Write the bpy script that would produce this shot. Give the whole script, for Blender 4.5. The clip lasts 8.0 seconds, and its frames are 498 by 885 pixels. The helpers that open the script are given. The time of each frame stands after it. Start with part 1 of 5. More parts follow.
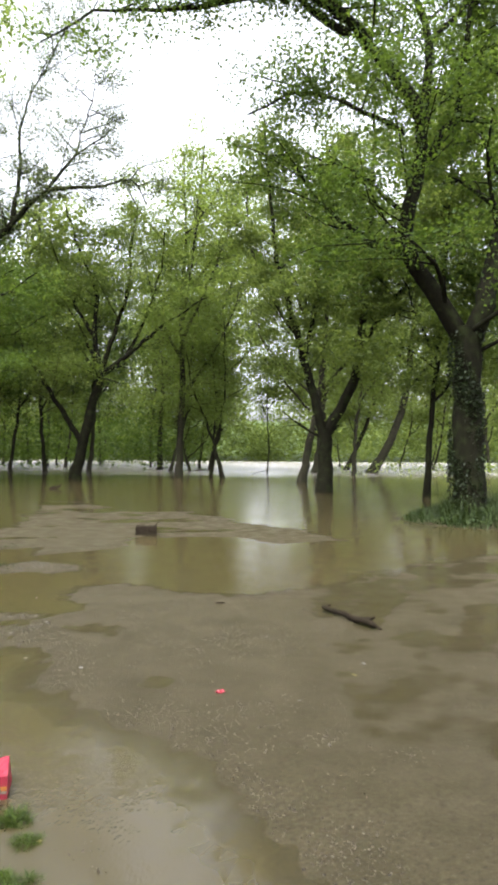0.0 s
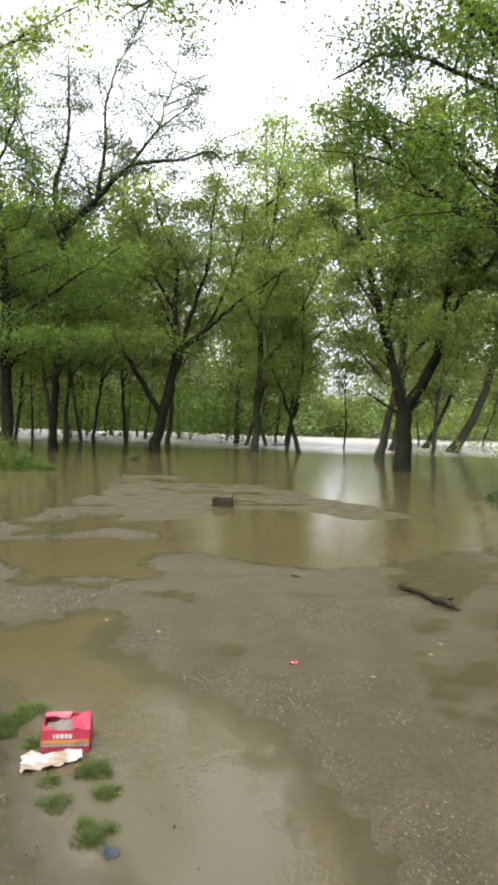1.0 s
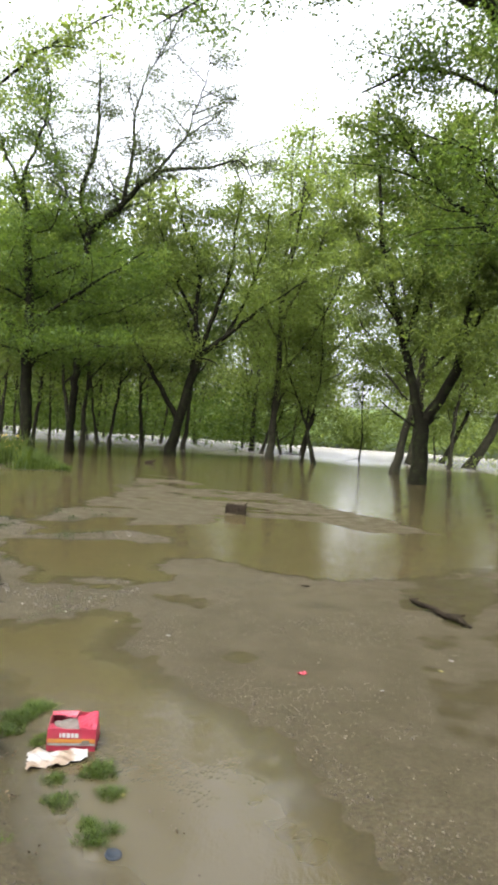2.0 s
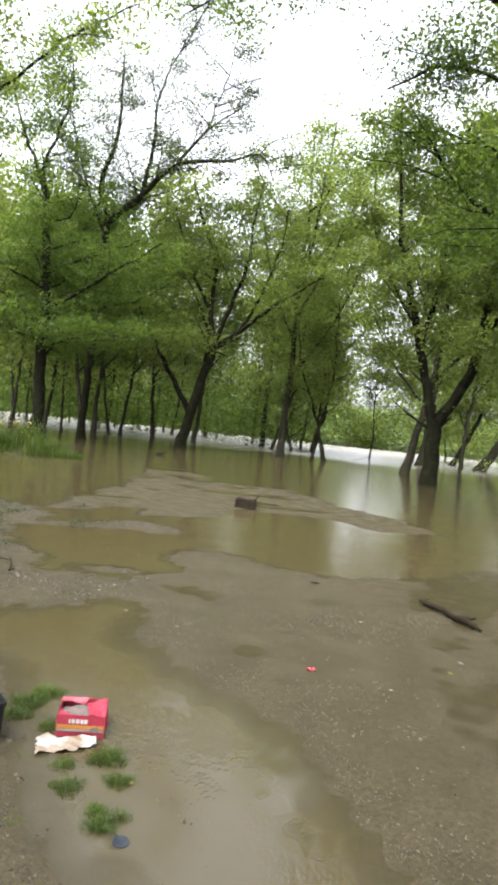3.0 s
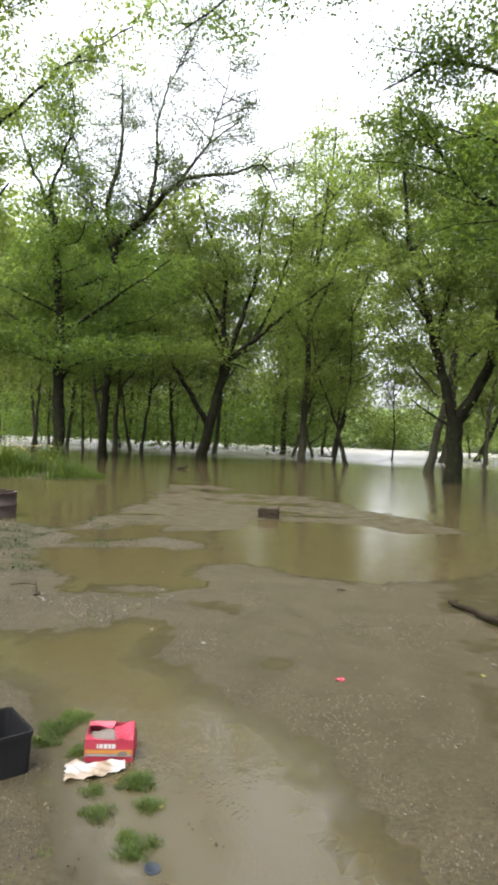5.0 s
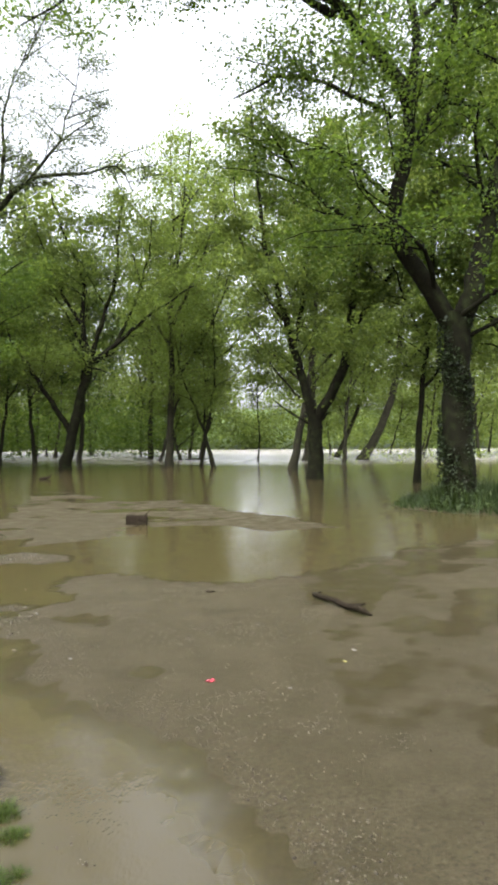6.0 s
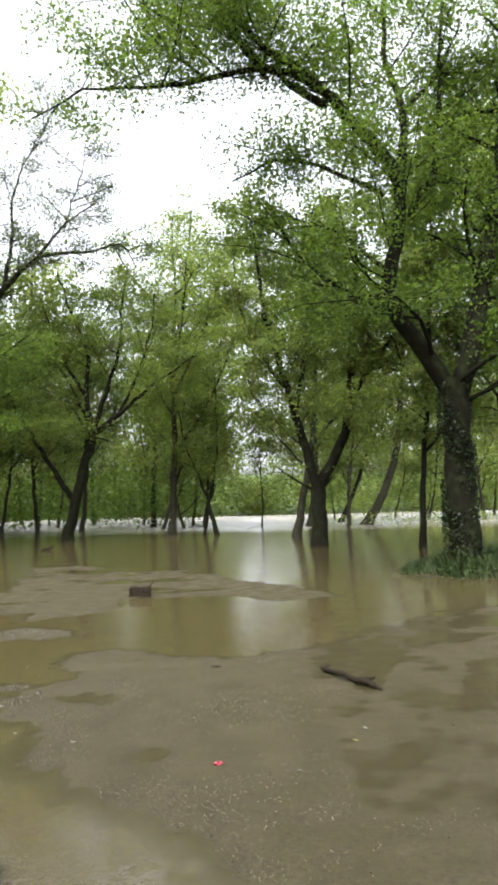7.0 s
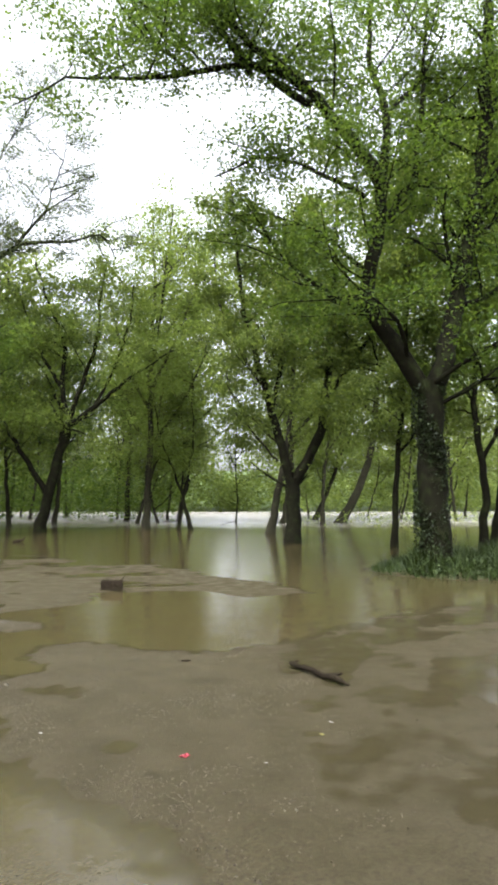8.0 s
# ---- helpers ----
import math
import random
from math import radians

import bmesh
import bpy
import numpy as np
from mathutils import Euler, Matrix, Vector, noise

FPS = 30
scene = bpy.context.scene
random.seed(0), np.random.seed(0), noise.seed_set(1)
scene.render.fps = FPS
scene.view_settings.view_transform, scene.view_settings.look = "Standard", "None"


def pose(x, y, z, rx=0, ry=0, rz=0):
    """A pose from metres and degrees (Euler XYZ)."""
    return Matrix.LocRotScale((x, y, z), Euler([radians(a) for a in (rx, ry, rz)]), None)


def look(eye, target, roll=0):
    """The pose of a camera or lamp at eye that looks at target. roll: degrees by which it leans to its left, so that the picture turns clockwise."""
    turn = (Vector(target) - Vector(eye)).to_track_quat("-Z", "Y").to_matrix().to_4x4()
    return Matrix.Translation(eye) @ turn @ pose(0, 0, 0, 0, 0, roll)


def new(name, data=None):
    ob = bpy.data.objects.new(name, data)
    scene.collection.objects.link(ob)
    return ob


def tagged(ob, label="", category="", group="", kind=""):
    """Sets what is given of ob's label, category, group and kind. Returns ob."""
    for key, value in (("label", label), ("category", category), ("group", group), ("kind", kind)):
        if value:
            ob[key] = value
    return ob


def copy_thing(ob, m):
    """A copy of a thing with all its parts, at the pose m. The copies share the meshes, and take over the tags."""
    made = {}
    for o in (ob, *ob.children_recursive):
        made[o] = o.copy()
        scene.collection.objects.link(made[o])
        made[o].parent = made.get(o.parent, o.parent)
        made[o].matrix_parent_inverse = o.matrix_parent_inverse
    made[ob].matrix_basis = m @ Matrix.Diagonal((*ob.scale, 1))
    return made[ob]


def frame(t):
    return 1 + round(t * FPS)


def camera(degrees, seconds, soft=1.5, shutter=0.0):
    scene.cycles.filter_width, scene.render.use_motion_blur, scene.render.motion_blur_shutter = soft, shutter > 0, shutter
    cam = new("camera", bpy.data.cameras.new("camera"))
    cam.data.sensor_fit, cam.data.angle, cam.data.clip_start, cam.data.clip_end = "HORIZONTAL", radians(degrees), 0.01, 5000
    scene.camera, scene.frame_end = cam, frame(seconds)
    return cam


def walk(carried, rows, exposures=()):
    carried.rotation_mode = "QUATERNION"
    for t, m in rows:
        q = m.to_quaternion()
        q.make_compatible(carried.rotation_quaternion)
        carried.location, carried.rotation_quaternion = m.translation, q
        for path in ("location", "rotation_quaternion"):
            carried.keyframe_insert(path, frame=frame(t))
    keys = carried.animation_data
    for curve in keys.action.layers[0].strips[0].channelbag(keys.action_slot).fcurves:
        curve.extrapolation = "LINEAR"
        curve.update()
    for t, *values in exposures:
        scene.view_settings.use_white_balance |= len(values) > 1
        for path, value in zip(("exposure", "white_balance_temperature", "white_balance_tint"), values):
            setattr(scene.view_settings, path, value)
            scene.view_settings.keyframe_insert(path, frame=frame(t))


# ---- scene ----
cam = camera(41.8, 8.0, soft=3.5)
PATH = [
    (0, (-0.013, -0.11, 1.613), (-0.015, 1.89, 1.646), 0.4),
    (0.5, (-0.008, -0.124, 1.612), (-0.05, 1.876, 1.597), 1.6),
    (0.7, (-0.02, -0.115, 1.604), (-0.131, 1.881, 1.549), 1.6),
    (1, (-0.033, -0.083, 1.597), (-0.266, 1.903, 1.549), 1.6),
    (1.2, (-0.026, -0.078, 1.595), (-0.272, 1.906, 1.568), 2.1),
    (2.3, (-0.069, -0.09, 1.581), (-0.353, 1.889, 1.553), 4.9),
    (2.5, (-0.096, -0.075, 1.567), (-0.361, 1.907, 1.533), 6.2),
    (3, (-0.088, -0.077, 1.573), (-0.397, 1.899, 1.531), 5.8),
    (3.5, (-0.089, -0.075, 1.562), (-0.406, 1.899, 1.576), 8.3),
    (4, (-0.08, -0.062, 1.561), (-0.465, 1.896, 1.433), 4.5),
    (4.2, (-0.062, -0.078, 1.569), (-0.465, 1.879, 1.486), 4.6),
    (5.3, (-0.038, -0.034, 1.598), (-0.351, 1.941, 1.588), -0.1),
    (5.5, (-0.032, -0.059, 1.601), (-0.243, 1.93, 1.579), -0.7),
    (5.8, (-0.005, -0.045, 1.59), (-0.057, 1.954, 1.619), -0.6),
    (6, (0.01, -0.062, 1.607), (0.036, 1.938, 1.604), -0.3),
    (6.3, (0.012, -0.09, 1.628), (0.075, 1.908, 1.707), -1.6),
    (6.5, (0.024, -0.109, 1.652), (0.078, 1.888, 1.758), -2.9),
    (7, (0.006, -0.109, 1.654), (0.026, 1.881, 1.852), -1.3),
    (7.5, (0.006, -0.123, 1.643), (0.033, 1.868, 1.833), -0.2),
    (8, (0.013, -0.151, 1.652), (0.106, 1.838, 1.838), -0.0),
]
walk(cam, [(t, look(eye, target, roll)) for t, eye, target, roll in PATH], exposures=[(0, 2.55, 6150, 12), (1, 2.60, 6150, 13), (4.2, 2.63, 6150, 13), (5.5, 2.54, 6150, 12), (8, 2.46, 6150, 11)])

# ---- light ----
SUN_EL, SUN_ROT = radians(58), radians(200)
world = bpy.data.worlds.new("overcast_sky")
scene.world = world
world.use_nodes = True
wn, wl = world.node_tree.nodes, world.node_tree.links
sky = wn.new("ShaderNodeTexSky")
sky.sky_type = "NISHITA"
sky.sun_disc = False
sky.sun_elevation, sky.sun_rotation = SUN_EL, SUN_ROT
sky.air_density, sky.dust_density, sky.ozone_density = 1.0, 6.0, 1.0
grey = wn.new("ShaderNodeHueSaturation")
grey.inputs["Saturation"].default_value = 0.12
back = wn["Background"]
back.inputs["Strength"].default_value = 0.15
wl.new(sky.outputs[0], grey.inputs["Color"])
wl.new(grey.outputs[0], back.inputs["Color"])

sun_data = bpy.data.lights.new("sun", "SUN")
sun_data.energy, sun_data.angle, sun_data.color = 0.5, radians(40), (1.0, 0.97, 0.92)
sun = new("sun", sun_data)
sun.rotation_euler = (radians(90) - SUN_EL, 0, radians(180) - SUN_ROT)

# ---- materials ----


def material(name):
    m = bpy.data.materials.new(name)
    m.use_nodes = True
    n = m.node_tree.nodes
    return m, n, m.node_tree.links, n["Principled BSDF"]


def coords(n, l, scale=(1, 1, 1), space="Object"):
    tc, mp = n.new("ShaderNodeTexCoord"), n.new("ShaderNodeMapping")
    mp.inputs["Scale"].default_value = scale
    l.new(tc.outputs[space], mp.inputs["Vector"])
    return mp.outputs["Vector"]


def noise_tex(n, l, vec, scale, detail=4.0, rough=0.55):
    t = n.new("ShaderNodeTexNoise")
    t.inputs["Scale"].default_value, t.inputs["Detail"].default_value, t.inputs["Roughness"].default_value = scale, detail, rough
    l.new(vec, t.inputs["Vector"])
    return t.outputs["Fac"]


def ramp(n, l, fac, stops):
    r = n.new("ShaderNodeValToRGB")
    e = r.color_ramp.elements
    while len(e) < len(stops):
        e.new(0.5)
    for el, (p, c) in zip(e, stops):
        el.position, el.color = p, (*c, 1)
    l.new(fac, r.inputs["Fac"])
    return r.outputs["Color"]


def mix_rgb(n, l, fac, a, b, mode="MIX"):
    m = n.new("ShaderNodeMix")
    m.data_type, m.blend_type = "RGBA", mode
    for sock, v in ((m.inputs["Factor"], fac), (m.inputs["A"], a), (m.inputs["B"], b)):
        if isinstance(v, bpy.types.NodeSocket):
            l.new(v, sock)
        else:
            sock.default_value = v if isinstance(v, float) else (*v, 1)
    for s in m.inputs:
        if s.type == "RGBA" and s.name in ("A", "B"):
            v = a if s.name == "A" else b
            if isinstance(v, bpy.types.NodeSocket):
                l.new(v, s)
            else:
                s.default_value = (*v, 1)
    return [o for o in m.outputs if o.type == "RGBA"][0]


def bump(n, l, p, height, strength, distance):
    b = n.new("ShaderNodeBump")
    b.inputs["Strength"].default_value, b.inputs["Distance"].default_value = strength, distance
    l.new(height, b.inputs["Height"])
    l.new(b.outputs[0], p.inputs["Normal"])
    return b


def plain(name, colour, rough=0.6, dirt=(0.12, 0.10, 0.07), amount=0.35, scale=12.0, bumpy=0.2, lo=0.42, hi=0.75, gloss=0.5):
    """A painted, plastic or paper surface with two scales of dirt and wear."""
    m, n, l, p = material(name)
    v = coords(n, l)
    big, small = noise_tex(n, l, v, scale, 5), noise_tex(n, l, v, scale * 9, 3)
    mask = ramp(n, l, big, [(lo, (0, 0, 0)), (hi, (amount, amount, amount))])
    c = mix_rgb(n, l, mask, colour, dirt)
    l.new(mix_rgb(n, l, 0.25, c, ramp(n, l, small, [(0.3, tuple(x * 0.7 for x in colour)), (0.7, tuple(min(1, x * 1.15) for x in colour))])), p.inputs["Base Color"])
    p.inputs["Roughness"].default_value = rough
    p.inputs["Specular IOR Level"].default_value = gloss
    bump(n, l, p, small, bumpy, 0.004)
    return m


def leaf_material(name, dark, mid, light, through_light=0.4):
    """Thin leaf: matt and slightly waxy face, light shining through, each leaf its own green."""
    m, n, l, p = material(name)
    geo, info = n.new("ShaderNodeNewGeometry"), n.new("ShaderNodeObjectInfo")
    c = ramp(n, l, geo.outputs["Random Per Island"], [(0.0, dark), (0.5, mid), (1.0, light)])
    hs = n.new("ShaderNodeHueSaturation")
    mr = n.new("ShaderNodeMapRange")
    mr.inputs["To Min"].default_value, mr.inputs["To Max"].default_value = 0.8, 1.2
    l.new(info.outputs["Random"], mr.inputs["Value"])
    l.new(mr.outputs[0], hs.inputs["Value"])
    l.new(c, hs.inputs["Color"])
    p.inputs["Roughness"].default_value = 0.55
    p.inputs["Specular IOR Level"].default_value = 0.2
    l.new(hs.outputs[0], p.inputs["Base Color"])
    tr, mx = n.new("ShaderNodeBsdfTranslucent"), n.new("ShaderNodeMixShader")
    hs2 = n.new("ShaderNodeHueSaturation")
    hs2.inputs["Hue"].default_value, hs2.inputs["Saturation"].default_value, hs2.inputs["Value"].default_value = 0.485, 1.1, 1.5
    l.new(hs.outputs[0], hs2.inputs["Color"])
    l.new(hs2.outputs[0], tr.inputs["Color"])
    mx.inputs[0].default_value = through_light
    l.new(p.outputs[0], mx.inputs[1])
    l.new(tr.outputs[0], mx.inputs[2])
    l.new(mx.outputs[0], n["Material Output"].inputs["Surface"])
    return m


def bark_material(name, dark, light, moss=0.3):
    m, n, l, p = material(name)
    v = coords(n, l, (1, 1, 0.22))
    v2 = coords(n, l)
    fur, big, mossy = noise_tex(n, l, v, 26, 6, 0.65), noise_tex(n, l, v2, 1.3, 4), noise_tex(n, l, v2, 3.5, 5)
    c = ramp(n, l, fur, [(0.3, dark), (0.72, light)])
    c = mix_rgb(n, l, ramp(n, l, big, [(0.35, (0, 0, 0)), (0.7, (0.5, 0.5, 0.5))]), c, tuple(x * 0.55 for x in dark))
    c = mix_rgb(n, l, ramp(n, l, mossy, [(0.5, (0, 0, 0)), (0.75, (moss, moss, moss))]), c, (0.05, 0.07, 0.02))
    l.new(c, p.inputs["Base Color"])
    p.inputs["Roughness"].default_value = 0.9
    p.inputs["Specular IOR Level"].default_value = 0.06
    bump(n, l, p, fur, 0.9, 0.03)
    return m


def ground_material():
    """Wet silt and fine gravel: grey-brown, finer and darker where it stays soaked."""
    m, n, l, p = material("wet_silt_and_gravel")
    v = coords(n, l)
    big, mid, fine = noise_tex(n, l, v, 0.55, 5), noise_tex(n, l, v, 3.2, 6, 0.6), noise_tex(n, l, v, 46, 5, 0.7)
    vor = n.new("ShaderNodeTexVoronoi")
    vor.inputs["Scale"].default_value = 62
    l.new(v, vor.inputs["Vector"])
    c = ramp(n, l, mid, [(0.28, (0.0315, 0.0262, 0.0134)), (0.5, (0.0385, 0.0320, 0.0168)), (0.72, (0.0460, 0.0382, 0.0206))])
    stones = mix_rgb(n, l, 0.5, c, vor.outputs["Color"], "OVERLAY")
    gravelly = ramp(n, l, big, [(0.4, (0.05, 0.05, 0.05)), (0.62, (0.38, 0.38, 0.38))])
    c = mix_rgb(n, l, gravelly, c, mix_rgb(n, l, 0.75, stones, c, "COLOR"))
    c = mix_rgb(n, l, ramp(n, l, fine, [(0.34, (0.8, 0.8, 0.8)), (0.5, (0, 0, 0))]), c, (0.016, 0.012, 0.007))
    c = mix_rgb(n, l, ramp(n, l, fine, [(0.56, (0, 0, 0)), (0.72, (0.6, 0.6, 0.6))]), c, (0.085, 0.070, 0.043))
    sep = n.new("ShaderNodeSeparateXYZ")
    l.new(v, sep.inputs[0])
    bank = n.new("ShaderNodeMapRange")
    bank.inputs["From Min"].default_value, bank.inputs["From Max"].default_value = 126, 131
    l.new(sep.outputs["Y"], bank.inputs["Value"])
    green = ramp(n, l, noise_tex(n, l, v, 0.25, 6, 0.7), [(0.3, (0.028, 0.048, 0.010)), (0.7, (0.075, 0.105, 0.028))])
    c = mix_rgb(n, l, bank.outputs[0], c, green)
    l.new(c, p.inputs["Base Color"])
    l.new(ramp(n, l, mid, [(0.35, (0.42, 0.42, 0.42)), (0.65, (0.68, 0.68, 0.68))]), p.inputs["Roughness"])
    l.new(ramp(n, l, bank.outputs[0], [(0.0, (0.1, 0.1, 0.1)), (1.0, (0.02, 0.02, 0.02))]), p.inputs["Specular IOR Level"])
    add = n.new("ShaderNodeMath")
    add.operation = "ADD"
    l.new(fine, add.inputs[0])
    l.new(noise_tex(n, l, v, 140, 3, 0.6), add.inputs[1])
    bump(n, l, p, add.outputs[0], 0.4, 0.006)
    return m


def water_material():
    """Muddy flood water. The stored 'depth' of the sheet over the silt sets how far it hides the bottom; the open river runs with small waves."""
    m, n, l, p = material("muddy_water")
    v = coords(n, l)
    big = noise_tex(n, l, v, 0.35, 4)
    calm_mud = ramp(n, l, big, [(0.32, (0.0425, 0.0345, 0.0143)), (0.55, (0.0475, 0.0372, 0.0155)), (0.72, (0.0530, 0.0385, 0.0168))])
    sep = n.new("ShaderNodeSeparateXYZ")
    l.new(v, sep.inputs[0])
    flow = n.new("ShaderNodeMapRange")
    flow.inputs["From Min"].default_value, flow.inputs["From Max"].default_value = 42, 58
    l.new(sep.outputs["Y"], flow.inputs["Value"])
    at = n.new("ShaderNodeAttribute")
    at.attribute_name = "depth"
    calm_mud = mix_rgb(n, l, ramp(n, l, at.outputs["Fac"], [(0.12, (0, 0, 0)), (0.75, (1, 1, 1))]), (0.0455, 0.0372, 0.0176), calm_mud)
    # river base paler: silty water, plus sky glare painted into the colour
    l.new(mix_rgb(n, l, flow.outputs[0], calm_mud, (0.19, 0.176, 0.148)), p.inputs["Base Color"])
    gloss = n.new("ShaderNodeMapRange")
    gloss.inputs["To Min"].default_value, gloss.inputs["To Max"].default_value = 0.75, 1.0
    l.new(flow.outputs[0], gloss.inputs["Value"])
    l.new(gloss.outputs[0], p.inputs["Specular IOR Level"])
    rg = n.new("ShaderNodeMapRange")
    rg.inputs["From Min"].default_value, rg.inputs["From Max"].default_value = 8, 24
    rg.inputs["To Min"].default_value, rg.inputs["To Max"].default_value = 0.06, 0.095
    l.new(sep.outputs["Y"], rg.inputs["Value"])
    chop = n.new("ShaderNodeMath")
    chop.operation = "MULTIPLY_ADD"
    chop.inputs[1].default_value = 0.17
    l.new(flow.outputs[0], chop.inputs[0])
    l.new(rg.outputs[0], chop.inputs[2])
    l.new(chop.outputs[0], p.inputs["Roughness"])
    p.inputs["IOR"].default_value = 1.33
    rip = noise_tex(n, l, coords(n, l, (1, 0.6, 1)), 15, 3, 0.5)
    patch = ramp(n, l, noise_tex(n, l, v, 0.8, 2), [(0.4, (0.25, 0.25, 0.25)), (0.7, (1, 1, 1))])
    mul = n.new("ShaderNodeMath")
    mul.operation = "MULTIPLY"
    l.new(rip, mul.inputs[0])
    l.new(patch, mul.inputs[1])
    fine = noise_tex(n, l, coords(n, l, (1, 0.5, 1)), 58, 2, 0.5)
    gust = ramp(n, l, noise_tex(n, l, v, 2.1, 2), [(0.42, (0, 0, 0)), (0.62, (0.5, 0.5, 0.5))])
    ruffle = n.new("ShaderNodeMath")
    ruffle.operation = "MULTIPLY_ADD"
    l.new(fine, ruffle.inputs[0])
    l.new(gust, ruffle.inputs[1])
    l.new(mul.outputs[0], ruffle.inputs[2])
    calm = bump(n, l, p, ruffle.outputs[0], 0.3, 0.014)
    wave = noise_tex(n, l, coords(n, l, (0.6, 1, 1)), 1.6, 5, 0.6)
    amount = n.new("ShaderNodeMath")
    amount.operation = "MULTIPLY"
    l.new(wave, amount.inputs[0])
    l.new(flow.outputs[0], amount.inputs[1])
    rough_water = bump(n, l, p, amount.outputs[0], 1.0, 0.2)
    l.new(calm.outputs[0], rough_water.inputs["Normal"])
    l.new(ramp(n, l, at.outputs["Fac"], [(0.0, (0, 0, 0)), (0.035, (0.55, 0.55, 0.55)), (0.26, (1, 1, 1))]), p.inputs["Alpha"])
    return m


MAT_GROUND, MAT_WATER = ground_material(), water_material()
MAT_LEAF = leaf_material("spring_leaf", (0.060, 0.089, 0.020), (0.084, 0.119, 0.026), (0.110, 0.147, 0.036), 0.64)
MAT_LEAF_FAR = leaf_material("far_leaf", (0.066, 0.097, 0.021), (0.096, 0.132, 0.030), (0.126, 0.163, 0.042), 0.6)
MAT_LEAF_SPARSE = leaf_material("young_leaf", (0.034, 0.047, 0.018), (0.052, 0.071, 0.024), (0.074, 0.094, 0.032))
MAT_WEED = leaf_material("weed_blade", (0.010, 0.019, 0.003), (0.018, 0.031, 0.005), (0.031, 0.046, 0.008), 0.2)
MAT_RANK = leaf_material("rank_weed_blade", (0.018, 0.036, 0.005), (0.036, 0.058, 0.007), (0.064, 0.082, 0.012), 0.3)
MAT_IVY = leaf_material("ivy_leaf", (0.006, 0.011, 0.002), (0.011, 0.018, 0.004), (0.017, 0.028, 0.006), 0.15)
MAT_GRASS = leaf_material("grass_blade", (0.022, 0.036, 0.004), (0.039, 0.064, 0.006), (0.064, 0.094, 0.011), 0.3)
# darker copy of the leaf green, with canopy shade put into the colour
MAT_LEAF_SHADED = leaf_material("shaded_leaf", (0.030, 0.053, 0.010), (0.044, 0.073, 0.013), (0.063, 0.096, 0.019), 0.62)
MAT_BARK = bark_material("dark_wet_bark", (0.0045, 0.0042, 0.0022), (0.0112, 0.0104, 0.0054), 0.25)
# brown-grey bark of distant trees, lightened to carry some haze
MAT_BARK_FAR = bark_material("hazed_grey_wet_bark", (0.012, 0.0110, 0.0068), (0.035, 0.032, 0.020), 0.2)

# ---- building helpers ----
rng = np.random.default_rng(11)


def mesh_from(name, verts, faces, mat, smooth=True):
    """A mesh from arrays of vertices and equal-sided faces (or a list of such arrays)."""
    me = bpy.data.meshes.new(name)
    verts = np.asarray(verts, dtype=np.float32)
    groups = faces if isinstance(faces, list) else [faces]
    loops = np.concatenate([f.ravel() for f in groups]).astype(np.int32)
    sizes = np.concatenate([np.full(len(f), f.shape[1]) for f in groups]).astype(np.int32)
    starts = np.concatenate([[0], np.cumsum(sizes)[:-1]]).astype(np.int32)
    me.vertices.add(len(verts))
    me.vertices.foreach_set("co", verts.ravel())
    me.loops.add(len(loops))
    me.loops.foreach_set("vertex_index", loops)
    me.polygons.add(len(sizes))
    me.polygons.foreach_set("loop_start", starts)
    me.polygons.foreach_set("loop_total", sizes)
    me.update(calc_edges=True)
    if smooth:
        me.polygons.foreach_set("use_smooth", np.ones(len(sizes), dtype=bool))
    me.materials.append(mat)
    return me


def part(name, me, mat, parent, label=""):
    """One mesh object under a thing or a part; me is a mesh or a bmesh."""
    if isinstance(me, bmesh.types.BMesh):
        bm, me = me, bpy.data.meshes.new(name)
        bm.to_mesh(me)
        bm.free()
        me.materials.append(mat)
    ob = new(name, me)
    ob.parent = parent
    if label:
        ob["label"] = label
    return ob


def solid(name, bm, mat, label, category, group="", kind="", smooth=False):
    me = bpy.data.meshes.new(name)
    if smooth:
        for f in bm.faces:
            f.smooth = True
    bm.to_mesh(me)
    bm.free()
    me.materials.append(mat)
    return tagged(new(name, me), label, category, group, kind)


def box_bm(sx, sy, sz, at=(0, 0, 0), bevel=0.0, turn=(0, 0, 0)):
    bm = bmesh.new()
    bmesh.ops.create_cube(bm, size=1, matrix=pose(*at, *turn) @ Matrix.Diagonal((sx, sy, sz, 1)))
    if bevel:
        bmesh.ops.bevel(bm, geom=bm.edges[:], offset=bevel, segments=2, affect="EDGES", profile=0.7)
    return bm


def curve_points(pts, step):
    """A smooth line through a few control points, about one point each step."""
    p = np.array(pts, dtype=float)
    ext = np.vstack([2 * p[0] - p[1], p, 2 * p[-1] - p[-2]])
    out = []
    for i in range(1, len(ext) - 2):
        a, b, c, d = ext[i - 1:i + 3]
        k = max(2, int(np.linalg.norm(c - b) / step))
        for t in np.arange(k) / k:
            out.append(0.5 * (2 * b + (c - a) * t + (2 * a - 5 * b + 4 * c - d) * t * t + (3 * b - a - 3 * c + d) * t ** 3))
    out.append(p[-1])
    return np.array(out)


